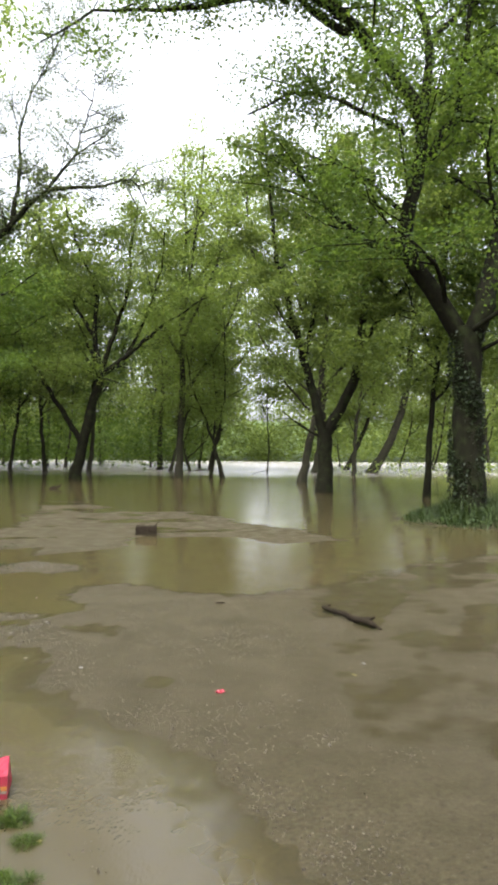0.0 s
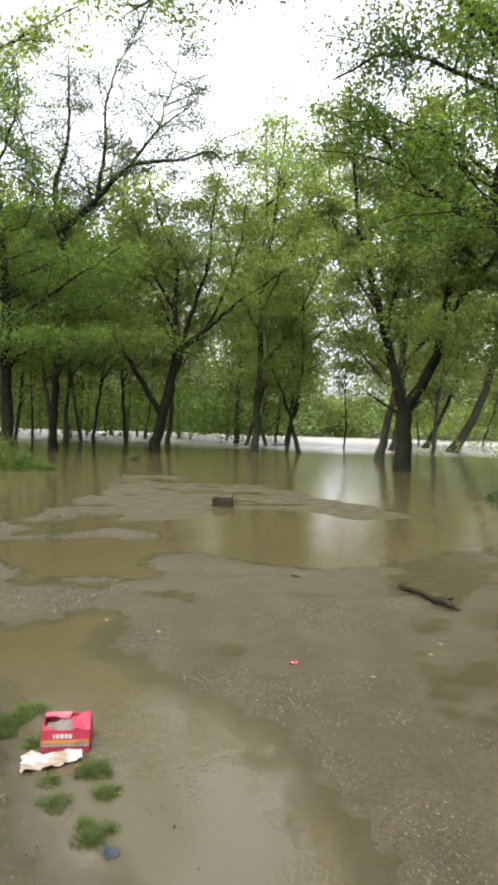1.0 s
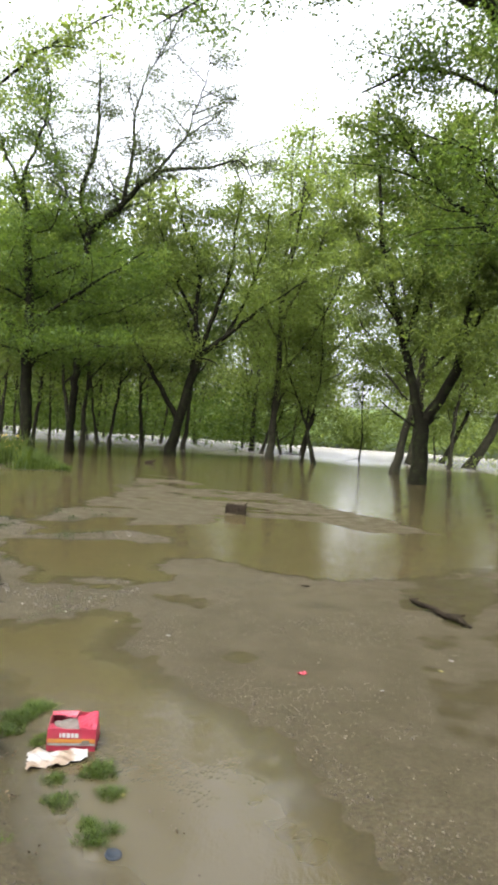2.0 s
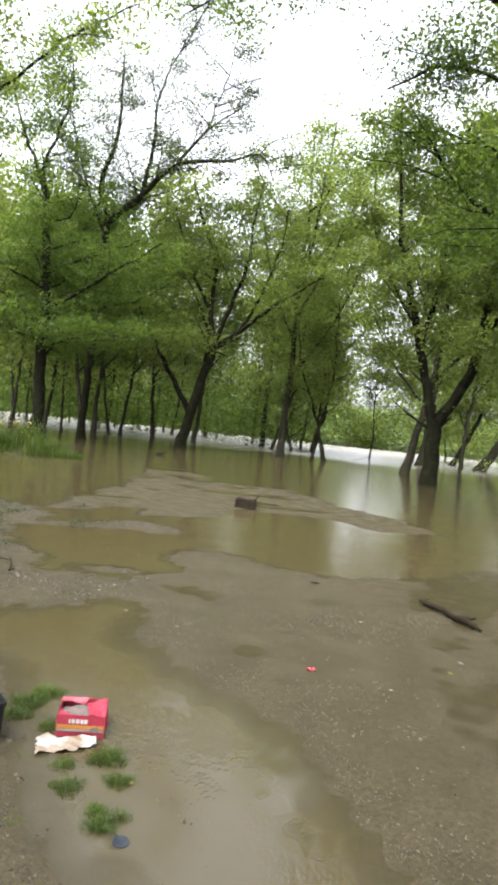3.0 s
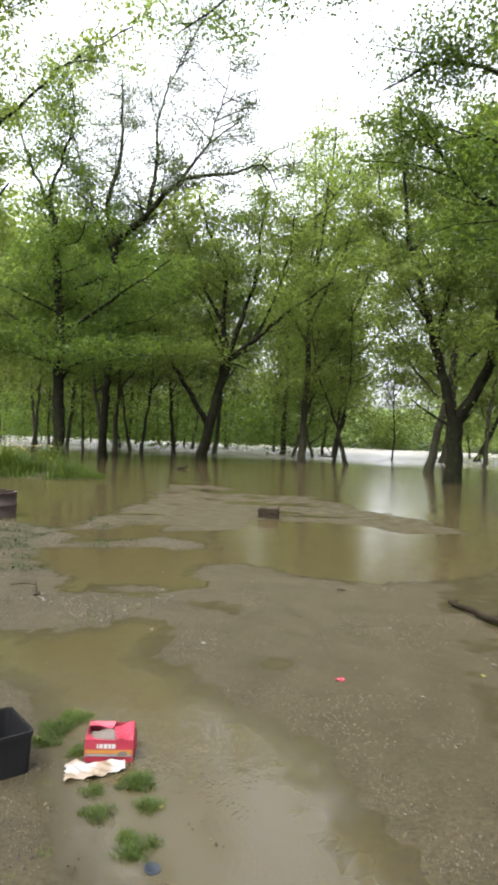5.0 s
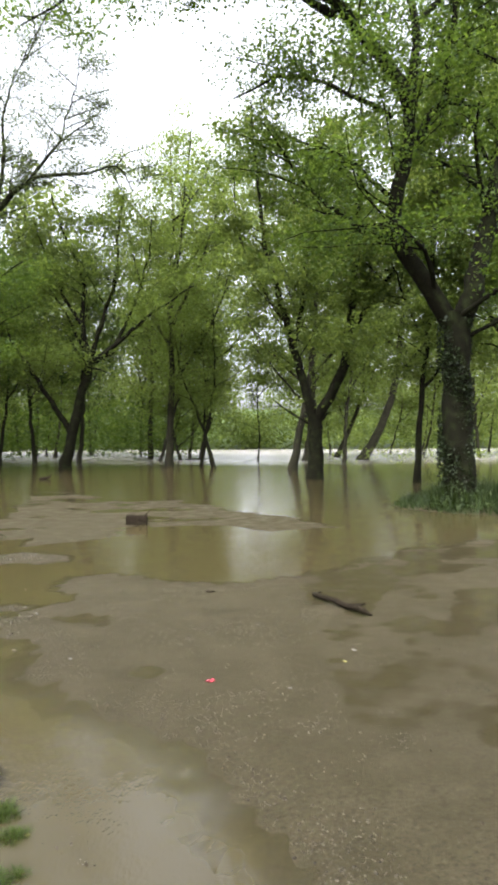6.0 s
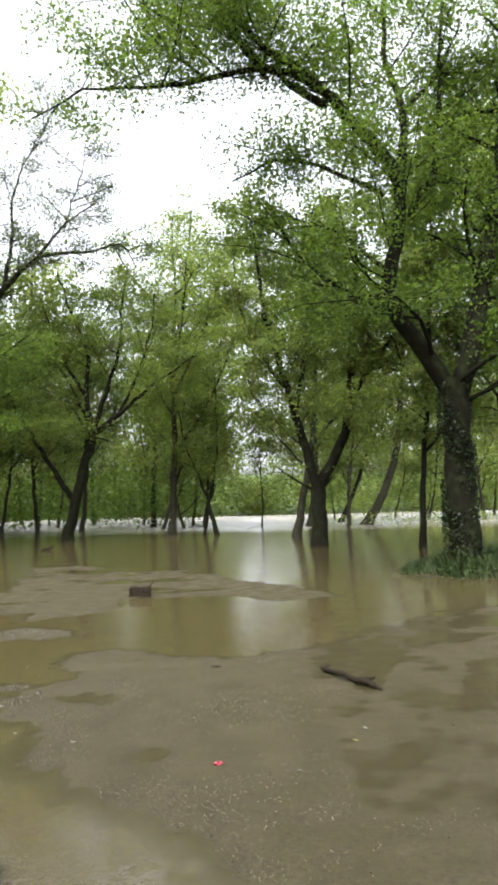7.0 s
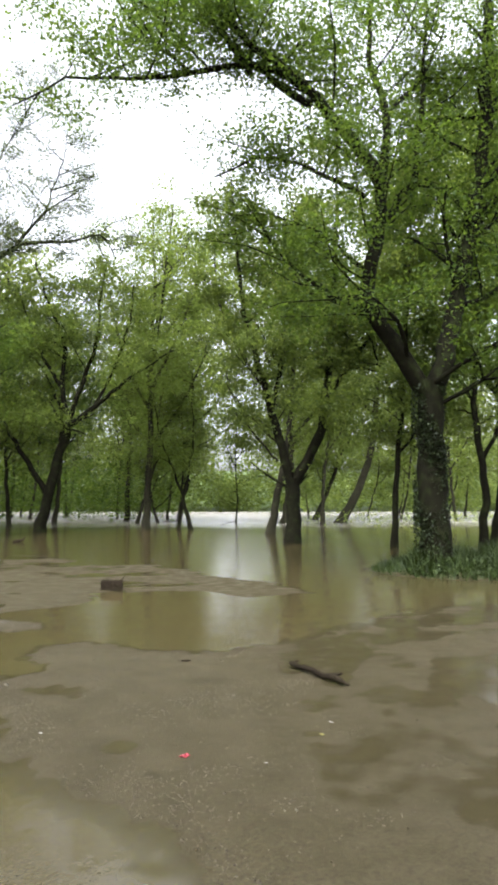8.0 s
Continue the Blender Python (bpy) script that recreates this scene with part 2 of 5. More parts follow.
class Tubes:
    """Gathers round tapering tubes into one mesh."""

    def __init__(self):
        self.v, self.f, self.count = [], [], 0

    def add(self, pts, radii, sides, rough=0.0):
        pts = np.asarray(pts, dtype=float)
        k = len(pts)
        tan = np.gradient(pts, axis=0)
        tan /= np.linalg.norm(tan, axis=1)[:, None] + 1e-9
        ref = np.where(np.abs(tan[:, 2:3]) > 0.8, np.array([[1.0, 0, 0]]), np.array([[0, 0, 1.0]]))
        if (np.abs(tan[:, 2]) > 0.8).any():
            ref = np.tile(np.array([[0.95, 0.31, 0.02]]), (k, 1))
        u = np.cross(tan, ref)
        u /= np.linalg.norm(u, axis=1)[:, None] + 1e-9
        w = np.cross(tan, u)
        a = np.arange(sides) / sides * 2 * np.pi
        r = np.asarray(radii)[:, None] * (1 + rough * rng.normal(size=(k, sides)))
        ring = pts[:, None] + r[..., None] * (np.cos(a)[None, :, None] * u[:, None] + np.sin(a)[None, :, None] * w[:, None])
        self.v.append(ring.reshape(-1, 3))
        i = (np.arange(k - 1)[:, None] * sides + np.arange(sides)[None]).ravel()
        j = (np.arange(k - 1)[:, None] * sides + (np.arange(sides)[None] + 1) % sides).ravel()
        self.f.append(np.stack([i, j, j + sides, i + sides], 1) + self.count)
        self.count += k * sides

    def mesh(self, name, mat):
        return mesh_from(name, np.vstack(self.v), np.vstack(self.f), mat)


def leaf_mesh(name, centres, size, mat, droop=0.25, width=0.62):
    """Many small folded leaves, each a pointed blade of its own turn."""
    n = len(centres)
    yaw, pitch, roll = rng.uniform(0, 2 * np.pi, n), rng.normal(-droop, 0.5, n), rng.normal(0, 0.7, n)
    d = np.stack([np.cos(yaw) * np.cos(pitch), np.sin(yaw) * np.cos(pitch), np.sin(pitch)], 1)
    side = np.stack([-np.sin(yaw), np.cos(yaw), np.zeros(n)], 1)
    up = np.cross(d, side)
    s2 = side * np.cos(roll)[:, None] + up * np.sin(roll)[:, None]
    up2 = np.cross(d, s2)
    s = (size * rng.uniform(0.6, 1.35, n))[:, None]
    v = np.stack([centres - d * s * 0.5, centres + s2 * s * width * 0.5 + up2 * s * 0.1 - d * s * 0.06, centres + d * s * 0.5, centres - s2 * s * width * 0.5 + up2 * s * 0.1 - d * s * 0.06], 1)
    f = np.arange(4 * n).reshape(n, 4)
    return mesh_from(name, v.reshape(-1, 3), f, mat, smooth=False)


def unit(v):
    return v / (np.linalg.norm(v) + 1e-9)


def grow(tubes, line, r0, length, count, start, levels, tips, up, spread):
    """Side branches along a line, and twigs along them; collects the twigs' points for leaves."""
    k = len(line)
    seg = np.gradient(line, axis=0)
    for q in range(count):
        s = start + (1 - start) * (q + rng.uniform(0.1, 0.9)) / count
        i = min(k - 1, int(s * (k - 1)))
        az = rng.uniform(0, 2 * np.pi)
        out = np.array([math.cos(az), math.sin(az), rng.normal(up, 0.25)])
        d = unit(unit(seg[i]) * rng.uniform(0.2, 0.7) + unit(out) * spread)
        ln = length * rng.uniform(0.55, 1.15) * (1.15 - 0.5 * s)
        m = 4 if levels > 1 else 3
        pts = [line[i]]
        for j in range(m):
            d = unit(d + rng.normal(0, 0.16, 3) + np.array([0, 0, 0.02 if levels > 1 else -0.16]))
            pts.append(pts[-1] + d * ln / m)
        pts = np.array(pts)
        r = max(0.006, r0 * rng.uniform(0.3, 0.5) * (1 - 0.45 * s))
        tubes.add(pts, np.linspace(r, r * 0.3, m + 1), 4 if levels > 1 else 3)
        if levels > 1:
            grow(tubes, pts, r, ln * 0.5, max(3, int(ln * 2.0)), 0.2, levels - 1, tips, up * 0.6, 0.9)
            tips.append(pts[-3:])
        else:
            tips.append(np.vstack([pts[1:], (pts[1:-1] + pts[2:]) / 2]))


def leaf_centres(tips, total, blob, uneven=1.2):
    """Leaves round the twigs' ends, in clumps with gaps between."""
    weight = rng.uniform(0.3, 1.0, len(tips)) ** uneven
    picks = rng.choice(len(tips), total, p=weight / weight.sum())
    size = np.array([len(t) for t in tips])
    allp = np.vstack(tips)
    first = np.concatenate([[0], np.cumsum(size)[:-1]])
    j = first[picks] + (rng.uniform(0, 1, total) * size[picks]).astype(int)
    off = rng.normal(0, 1, (total, 3)) * np.array([blob, blob, blob * 0.55])
    return allp[j] + off


def tree(base, stems, label, leaves=22000, leaf=0.12, blob=0.30, seed=0, bark=None, leafmat=None, side=2.4, density=1.1, start=0.15, low=None, bare=(), trunk_from=0.34, twig_r=1.0, levels=2, uneven=1.8):
    """A tree: its trunk is the first stem, its limbs the others (points from the foot, foot radius, end radius)."""
    global rng
    rng = np.random.default_rng(seed)
    bark, leafmat = bark or MAT_BARK, leafmat or MAT_LEAF
    root = tagged(new("tree"), label, "tree")
    root.location = base
    twigs, tips = Tubes(), []
    for i, (pts, r0, r1) in enumerate(stems):
        line = curve_points(pts, 0.45)
        line[1:-1] += rng.normal(0, 0.035, (len(line) - 2, 3))
        radii = r0 + (r1 - r0) * np.linspace(0, 1, len(line)) ** 0.85
        if i == 0:
            z = line[:, 2]
            radii = radii * (1 + 0.3 * np.exp(-np.clip(z, 0, None) / 0.4))
        t = Tubes()
        t.add(line, radii, 12 if i == 0 else 9, 0.035)
        part("trunk" if i == 0 else "limb", t.mesh("trunk" if i == 0 else "limb", bark), bark, root)
        length = float(np.linalg.norm(np.diff(line, axis=0), axis=1).sum())
        n = int(length * density * (0.8 if i == 0 else 1.0)) + (1 if i else 0)
        if n and i not in bare:
            grow(twigs, line, max(r1, 0.05) * 1.4 * twig_r, side, n, (trunk_from if i == 0 else start), levels, tips, 0.15, 0.95)
    tagged(part("branchwork", twigs.mesh("branchwork", bark), bark, root), kind="stuff")
    c = leaf_centres(tips, leaves, blob, uneven)
    if low is not None:
        c = c[c[:, 2] > low + rng.normal(0, 0.5, len(c))]
    tagged(part("crown", leaf_mesh("crown", c, leaf, leafmat), leafmat, root), kind="stuff")
    return root


def plain_stems(height, r, lean=(0, 0), limbs=4, spread=2.5, fork=0.35, seed=0, limb_rise=0.5):
    """A trunk that leans, with limbs that leave it and bend upwards."""
    g = np.random.default_rng(seed)
    lx, ly = lean
    trunk = [(0, 0, -0.4)] + [(lx * (1 - math.exp(-s / 0.25)) + g.normal(0, 0.12), ly * s + g.normal(0, 0.12), height * s) for s in (0.12, 0.3, 0.5, 0.7, 0.88, 1.0)]
    out = [(trunk, r, r * 0.06)]
    line = curve_points(trunk, 0.5)
    for q in range(limbs):
        s = fork + (0.85 - fork) * q / max(1, limbs - 1)
        p = line[int(s * (len(line) - 1))]
        az = q * 2.4 + g.uniform(-0.5, 0.5)
        w = spread * (1.1 - 0.5 * s) * g.uniform(0.75, 1.2)
        h = height * limb_rise * (1 - s) * g.uniform(0.7, 1.2) + 0.8
        dx, dy = math.cos(az) * w, math.sin(az) * w
        out.append(([tuple(p), tuple(p + np.array([dx * 0.35, dy * 0.35, h * 0.22])), tuple(p + np.array([dx * 0.75, dy * 0.75, h * 0.6])), tuple(p + np.array([dx, dy, h]))], r * 0.5 * (1.1 - 0.5 * s), r * 0.12))
    return out


# ---- ground and water ----


def smooth_noise(x, y, scale, seed):
    """Rolling values between about -1 and 1."""
    g = np.random.default_rng(seed)
    out = np.zeros_like(x)
    for _ in range(14):
        a, ph, k = g.uniform(0, 2 * np.pi), g.uniform(0, 2 * np.pi), g.uniform(0.6, 1.8) / scale
        out += np.sin(k * (x * math.cos(a) + y * math.sin(a)) * 2 + ph)
    return out / 4.5


def oval(x, y, cx, cy, rx, ry, deg=0.0):
    c, s = math.cos(radians(deg)), math.sin(radians(deg))
    u, v = (x - cx) * c + (y - cy) * s, -(x - cx) * s + (y - cy) * c
    return (1 - np.sqrt((u / rx) ** 2 + (v / ry) ** 2)) * min(rx, ry)


def inside(x, y, pts):
    """How far a place lies inside an outline (negative outside), in metres."""
    p = np.array(pts, dtype=float)
    d2, odd = np.full(x.shape, 1e9), np.zeros(x.shape, dtype=bool)
    for (ax, ay), (bx, by) in zip(p, np.roll(p, -1, axis=0)):
        ex, ey = bx - ax, by - ay
        k = np.clip(((x - ax) * ex + (y - ay) * ey) / (ex * ex + ey * ey), 0, 1)
        d2 = np.minimum(d2, (x - ax - k * ex) ** 2 + (y - ay - k * ey) ** 2)
        if ay != by:
            odd ^= ((ay > y) != (by > y)) & (x < ax + ex * (y - ay) / ey)
    return np.where(odd, 1, -1) * np.sqrt(d2)


# outlines of the dry silt: the bar, the shore, the corner with the tub, two spits
BAR = [(-1.45, 4.42), (-0.77, 3.80), (-0.28, 3.42), (-0.11, 3.04), (0.12, 2.68), (0.30, 2.34), (0.45, 1.6), (0.15, 0.9), (0.15, -5), (6.5, -5), (6.5, 12), (4.8, 10.9), (2.6, 9.4), (1.2, 8.0), (0.2, 7.35), (-0.4, 7.3), (-1.1, 7.6), (-1.6, 7.9), (-1.97, 7.75), (-1.98, 7.2), (-1.74, 6.6), (-2.02, 6.3), (-2.25, 5.9), (-2.0, 5.35), (-1.62, 5.13), (-1.5, 4.75)]
SHORE = [(-12, 11.5), (-6.4, 10.2), (-5.3, 9.85), (-4.4, 9.1), (-4.35, 7.9), (-3.8, 6.9), (-3.2, 6.45), (-3.0, 5.95), (-2.2, 6.0), (-1.95, 5.35), (-2.45, 4.75), (-3.1, 4.65), (-12, 4.3)]
CORNER = [(-2.6, 3.85), (-2.0, 3.5), (-1.83, 3.25), (-1.55, 2.74), (-1.33, 2.42), (-1.18, 2.16), (-0.98, 2.0), (-0.72, 1.88), (-0.45, 1.6), (0.05, 0.9), (0.15, -5), (-8, -5), (-8, 3.9)]
SPIT = [(-4.6, 8.0), (-3.8, 8.85), (-3.16, 9.5), (-2.45, 9.25), (-2.3, 8.8), (-2.6, 8.6), (-3.0, 8.75), (-3.7, 8.3)]
FAR_SPIT = [(-4.9, 9.7), (-5.0, 11.7), (-5.0, 13.8), (-6.2, 18.9), (-7.0, 23), (-5.6, 21.8), (-3.6, 17.8), (-1.7, 17.6), (-0.2, 14.9), (1.0, 13.6), (1.9, 12.0), (0.5, 11.7), (-0.3, 12.4), (-1.9, 12.5), (-2.3, 11.35), (-2.7, 10.5), (-3.35, 10.1), (-3.5, 11.0), (-4.1, 10.7), (-4.2, 9.9)]


def ground_height(x, y):
    """Silt bars and gravel just above the flood, hollows below it, the river bed and its far bank."""
    e = 0.06 * smooth_noise(x, y, 0.35, 3) + 0.05 * smooth_noise(x, y, 0.11, 4) + 0.02 * smooth_noise(x, y, 0.05, 17)
    bar = inside(x, y, BAR)
    flat = np.clip((x - 0.1) / 1.3, 0, 1) * np.clip((y - 5.5) / 1.5, 0, 1)
    bar = np.clip(np.where(bar < 0, bar * (1 - 0.6 * flat), bar) + e, -0.6, 0.30)
    bar = np.minimum(bar, 0.02 - oval(x, y, -0.66, 4.5, 0.16, 0.15))
    bar = np.minimum(bar, 0.03 - 0.5 * oval(x, y, -1.45, 5.9, 0.42, 0.2, -20) + 0.5 * e)
    # thin films of water in the hollows of the bar, wider towards open water
    film = np.clip((x + 0.1) / 0.8, 0, 1) * np.clip((y - 2.9 + 0.25 * x) / 0.9, 0, 1)
    hollow = 0.30 - film * (0.312 + 0.034 * smooth_noise(x, y, 0.62, 9) + 0.03 * smooth_noise(x, y, 0.25, 19))
    bar = np.minimum(bar, hollow)
    marks = [bar, np.clip(inside(x, y, SHORE) + 1.4 * e, -0.6, 0.3), np.clip(inside(x, y, CORNER) + 0.6 * e, -0.6, 0.25), np.clip(inside(x, y, SPIT) + 0.7 * e, -0.6, 0.16)]
    streak = 0.20 * smooth_noise(x * 0.45, y * 0.75, 0.42, 15) + 0.14 * smooth_noise(x * 0.6, y * 0.9, 0.2, 16)
    far_in = inside(x, y, FAR_SPIT)
    marks.append(np.clip(np.minimum(far_in, 0.22) + streak * np.clip((y - 9.6) / 2.5, 0.3, 1.25) - 0.03 * np.clip(y - 13, 0, 5), -0.6, 0.16))
    marks.append(np.clip(oval(x, y, -2.35, 6.25, 0.34, 0.1, 8) + 0.5 * e, -0.6, 0.1))
    m = np.maximum.reduce(marks)
    shallow = 0.14 * (0.42 + 0.58 * np.clip((y - 4.6) / 1.2, 0, 1))
    h = np.where(m > 0, 0.013 * (1 - np.exp(-m / 0.09)), m * shallow)
    for cx, cy, rx, ry, top in ((6.9, 15.9, 3.1, 2.3, 0.14), (-12.0, 20.4, 3.2, 1.5, 0.14), (-15.0, 22.5, 3.5, 2.0, 0.12)):
        h = np.maximum(h, np.clip(oval(x, y, cx, cy, rx, ry), -0.3, 1) * top)
    h = h - 0.25 * np.clip((y - 20) / 15, 0, 1) - 1.2 * np.clip((y - 50) / 20, 0, 1)
    h = np.where(h < -0.02, h + 0.01 * smooth_noise(x, y, 0.6, 8), h)
    h = h + 0.0016 * smooth_noise(x, y, 0.09, 5)
    far = np.clip((y - 128 + 2.0 * smooth_noise(x, y, 9, 6)) / 6, 0, 1)
    h = h + far * 1.9 + np.clip((y - 145) / 170, 0, 1) * 17
    behind = np.clip((0.9 - y) / 3, 0, 1)
    return h * (1 - behind) + 0.10 * behind


def height_at(x, y):
    return float(ground_height(np.array([float(x)]), np.array([float(y)]))[0])


def spaced(lo, hi, fine, lo2, hi2, coarse, a, b, n_out):
    """Grid lines: fine in the middle, coarser on both sides, then growing to the horizon."""
    mid = np.concatenate([np.arange(lo2, lo - 1e-6, coarse), np.arange(lo, hi, fine), np.arange(hi, hi2 + 1e-6, coarse)])
    lo, hi, fine = lo2, hi2, coarse
    left = lo - (np.geomspace(fine, lo - a, n_out))
    right = hi + np.geomspace(fine, b - hi, n_out)
    return np.concatenate([left[::-1], mid, right])


gx, gy = spaced(-4.0, 2.2, 0.055, -9.0, 7.0, 0.17, -1500, 1500, 42), spaced(1.7, 7.6, 0.055, 1.2, 23.0, 0.14, -600, 2500, 60)
X, Y = np.meshgrid(gx, gy)
HGT = ground_height(X, Y)
nx, ny = len(gx), len(gy)
idx = np.arange(nx * ny).reshape(ny, nx)
quads = np.stack([idx[:-1, :-1].ravel(), idx[:-1, 1:].ravel(), idx[1:, 1:].ravel(), idx[1:, :-1].ravel()], 1)
ground = tagged(new("ground", mesh_from("ground", np.stack([X.ravel(), Y.ravel(), HGT.ravel()], 1), quads, MAT_GROUND)), "wet grey-brown silt and fine gravel, half under flood water", "ground", kind="structure")
wy0, wy1 = int(np.searchsorted(gy, -3.0)), int(np.searchsorted(gy, 140))
wid = np.arange(nx * (wy1 - wy0)).reshape(wy1 - wy0, nx)
wq = np.stack([wid[:-1, :-1].ravel(), wid[:-1, 1:].ravel(), wid[1:, 1:].ravel(), wid[1:, :-1].ravel()], 1)
wh = HGT[wy0:wy1].ravel()
wet_any = (wh[wq] < 0.004).any(axis=1)
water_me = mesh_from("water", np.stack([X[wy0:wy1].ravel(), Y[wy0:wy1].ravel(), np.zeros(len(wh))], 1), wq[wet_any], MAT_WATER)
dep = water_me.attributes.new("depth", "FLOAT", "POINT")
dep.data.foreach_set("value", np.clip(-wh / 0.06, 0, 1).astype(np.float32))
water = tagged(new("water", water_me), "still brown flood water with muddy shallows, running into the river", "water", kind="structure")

# ---- trees that stand in the flood ----
tree((5.2, 15.6, 0), [
    ([(0.06, 0, -0.2), (0.05, 0, 1.5), (0.05, 0, 2.9), (0.07, 0.05, 4.7)], 0.39, 0.31),
    ([(0.0, 0.05, 4.3), (-0.6, 0, 5.2), (-1.5, -0.1, 6.7), (-1.2, 0, 8.2), (-1.03, 0.1, 10.1), (-0.85, 0, 11.7), (-1.2, 0.2, 12.9), (-1.2, 0.4, 15.0)], 0.25, 0.05),
    ([(-1.03, 0.05, 9.6), (-1.58, -0.1, 10.6), (-2.73, -0.2, 11.8), (-3.6, -0.3, 12.65), (-4.3, -0.3, 13.1), (-5.3, -0.3, 14.15), (-6.6, -0.4, 15.2)], 0.19, 0.03),
    ([(-2.7, -0.2, 11.85), (-3.9, -0.2, 12.58), (-5.04, -0.3, 12.6), (-6.5, -0.4, 12.2), (-7.9, -0.5, 12.0), (-9.0, -0.6, 11.95), (-10.2, -0.6, 11.2)], 0.11, 0.015),
    ([(-2.9, -0.2, 11.7), (-4.04, 0.3, 12.9), (-5.2, 0.5, 14.2), (-6.2, 0.6, 15.5)], 0.11, 0.03),
    ([(-4.4, -0.3, 12.4), (-5.5, 0, 14.4), (-6.0, 0, 17)], 0.07, 0.02),
    ([(-1.5, 0, 9.4), (-3.0, 0.2, 10.3), (-4.3, 0.3, 10.5), (-5.3, 0.3, 10.0)], 0.07, 0.02),
    ([(-1.55, 0.2, 7.6), (-2.6, 0.8, 8.8), (-3.8, 1.2, 9.4)], 0.06, 0.02),
    ([(-6.0, -0.4, 12.4), (-7.5, 0, 14), (-8.5, 0, 15.8)], 0.05, 0.015),
    ([(0.12, 0, 4.4), (0.48, 0, 5.2), (0.62, 0.1, 5.9), (1.13, 0.2, 8.0), (1.55, 0.3, 9.8), (1.85, 0.3, 11.8), (1.95, 0.2, 15)], 0.27, 0.13),
    ([(1.1, 0.3, 8.2), (2.6, 0.2, 9.6), (4.2, 0.2, 11.5)], 0.09, 0.02),
    ([(0.6, 0.2, 6.4), (2.2, -0.2, 7.2), (4.0, -0.3, 8.4)], 0.09, 0.02),
    ([(0.1, 0, 4.0), (0.9, -0.1, 4.4), (1.7, -0.2, 4.9), (3.2, -0.4, 5.4)], 0.06, 0.02),
    ([(-1.35, 0.1, 8.4), (-0.2, 0.4, 10.0), (0.2, 0.5, 12.5), (0.4, 0.5, 15)], 0.13, 0.03),
    ([(-1.5, 0, 6.4), (-2.6, 0.6, 7.2), (-3.6, 1.2, 8.4), (-4.2, 1.4, 9.4)], 0.09, 0.02),
    ([(1.55, 0.3, 9.8), (2.6, 0.2, 11.0), (3.5, 0.0, 12.6), (4.2, 0.0, 15.0)], 0.10, 0.03),
    ([(1.85, 0.3, 11.8), (2.6, 0.8, 13.2), (3.4, 1.0, 14.8)], 0.08, 0.02),
    ([(1.13, 0.2, 8.0), (2.0, 1.2, 9.4), (3.2, 1.8, 10.8), (4.2, 2.0, 12.6)], 0.09, 0.02),
    ([(-0.85, 0, 11.7), (0.2, 0.6, 13.0), (1.0, 0.8, 14.8)], 0.08, 0.02),
    ([(0.1, -0.2, 4.6), (1.0, -0.9, 5.3), (2.2, -1.3, 5.7), (3.2, -1.4, 5.8)], 0.07, 0.02),
    ([(-0.5, 0, 5.1), (-1.0, -0.9, 5.9), (-1.8, -1.5, 6.3), (-2.8, -1.8, 6.2)], 0.07, 0.02),
], "broad old tree with dark wet bark on a grassy rise", leaves=112000, leaf=0.097, blob=0.33, seed=21, side=3.3, density=1.5, start=0.25, low=3.9, trunk_from=0.9, twig_r=1.3, uneven=1.2, leafmat=MAT_LEAF_SHADED, bare=(0,))
tree((3.13, 27.2, 0), [
    ([(0.0, 0, -0.4), (0.02, 0, 1.0), (-0.04, 0, 2.7)], 0.31, 0.29),
    ([(-0.08, 0, 2.5), (-0.45, 0, 4.0), (-0.9, 0, 5.6), (-1.5, 0.2, 8.05), (-2.2, 0.3, 11), (-2.6, 0.2, 16)], 0.22, 0.02),
    ([(0.05, 0, 2.5), (0.6, 0, 3.5), (1.13, -0.1, 4.4), (1.5, -0.1, 6.5), (1.7, 0, 9.5), (2.0, 0.2, 13), (2.1, 0.3, 19)], 0.24, 0.02),
    ([(-0.9, 0, 5.5), (-0.4, 0.3, 8), (-0.1, 0.3, 11), (0.3, 0.4, 15)], 0.12, 0.03),
    ([(1.5, 0, 6.2), (3.0, -0.2, 8.2), (4.2, -0.2, 10.5), (4.8, 0, 13)], 0.12, 0.03),
], "forked tree with dark bark and dense leaves, standing in flood water", leaves=42000, leaf=0.15, blob=0.30, seed=22, side=3.2, density=1.5, low=3.4, trunk_from=0.92)
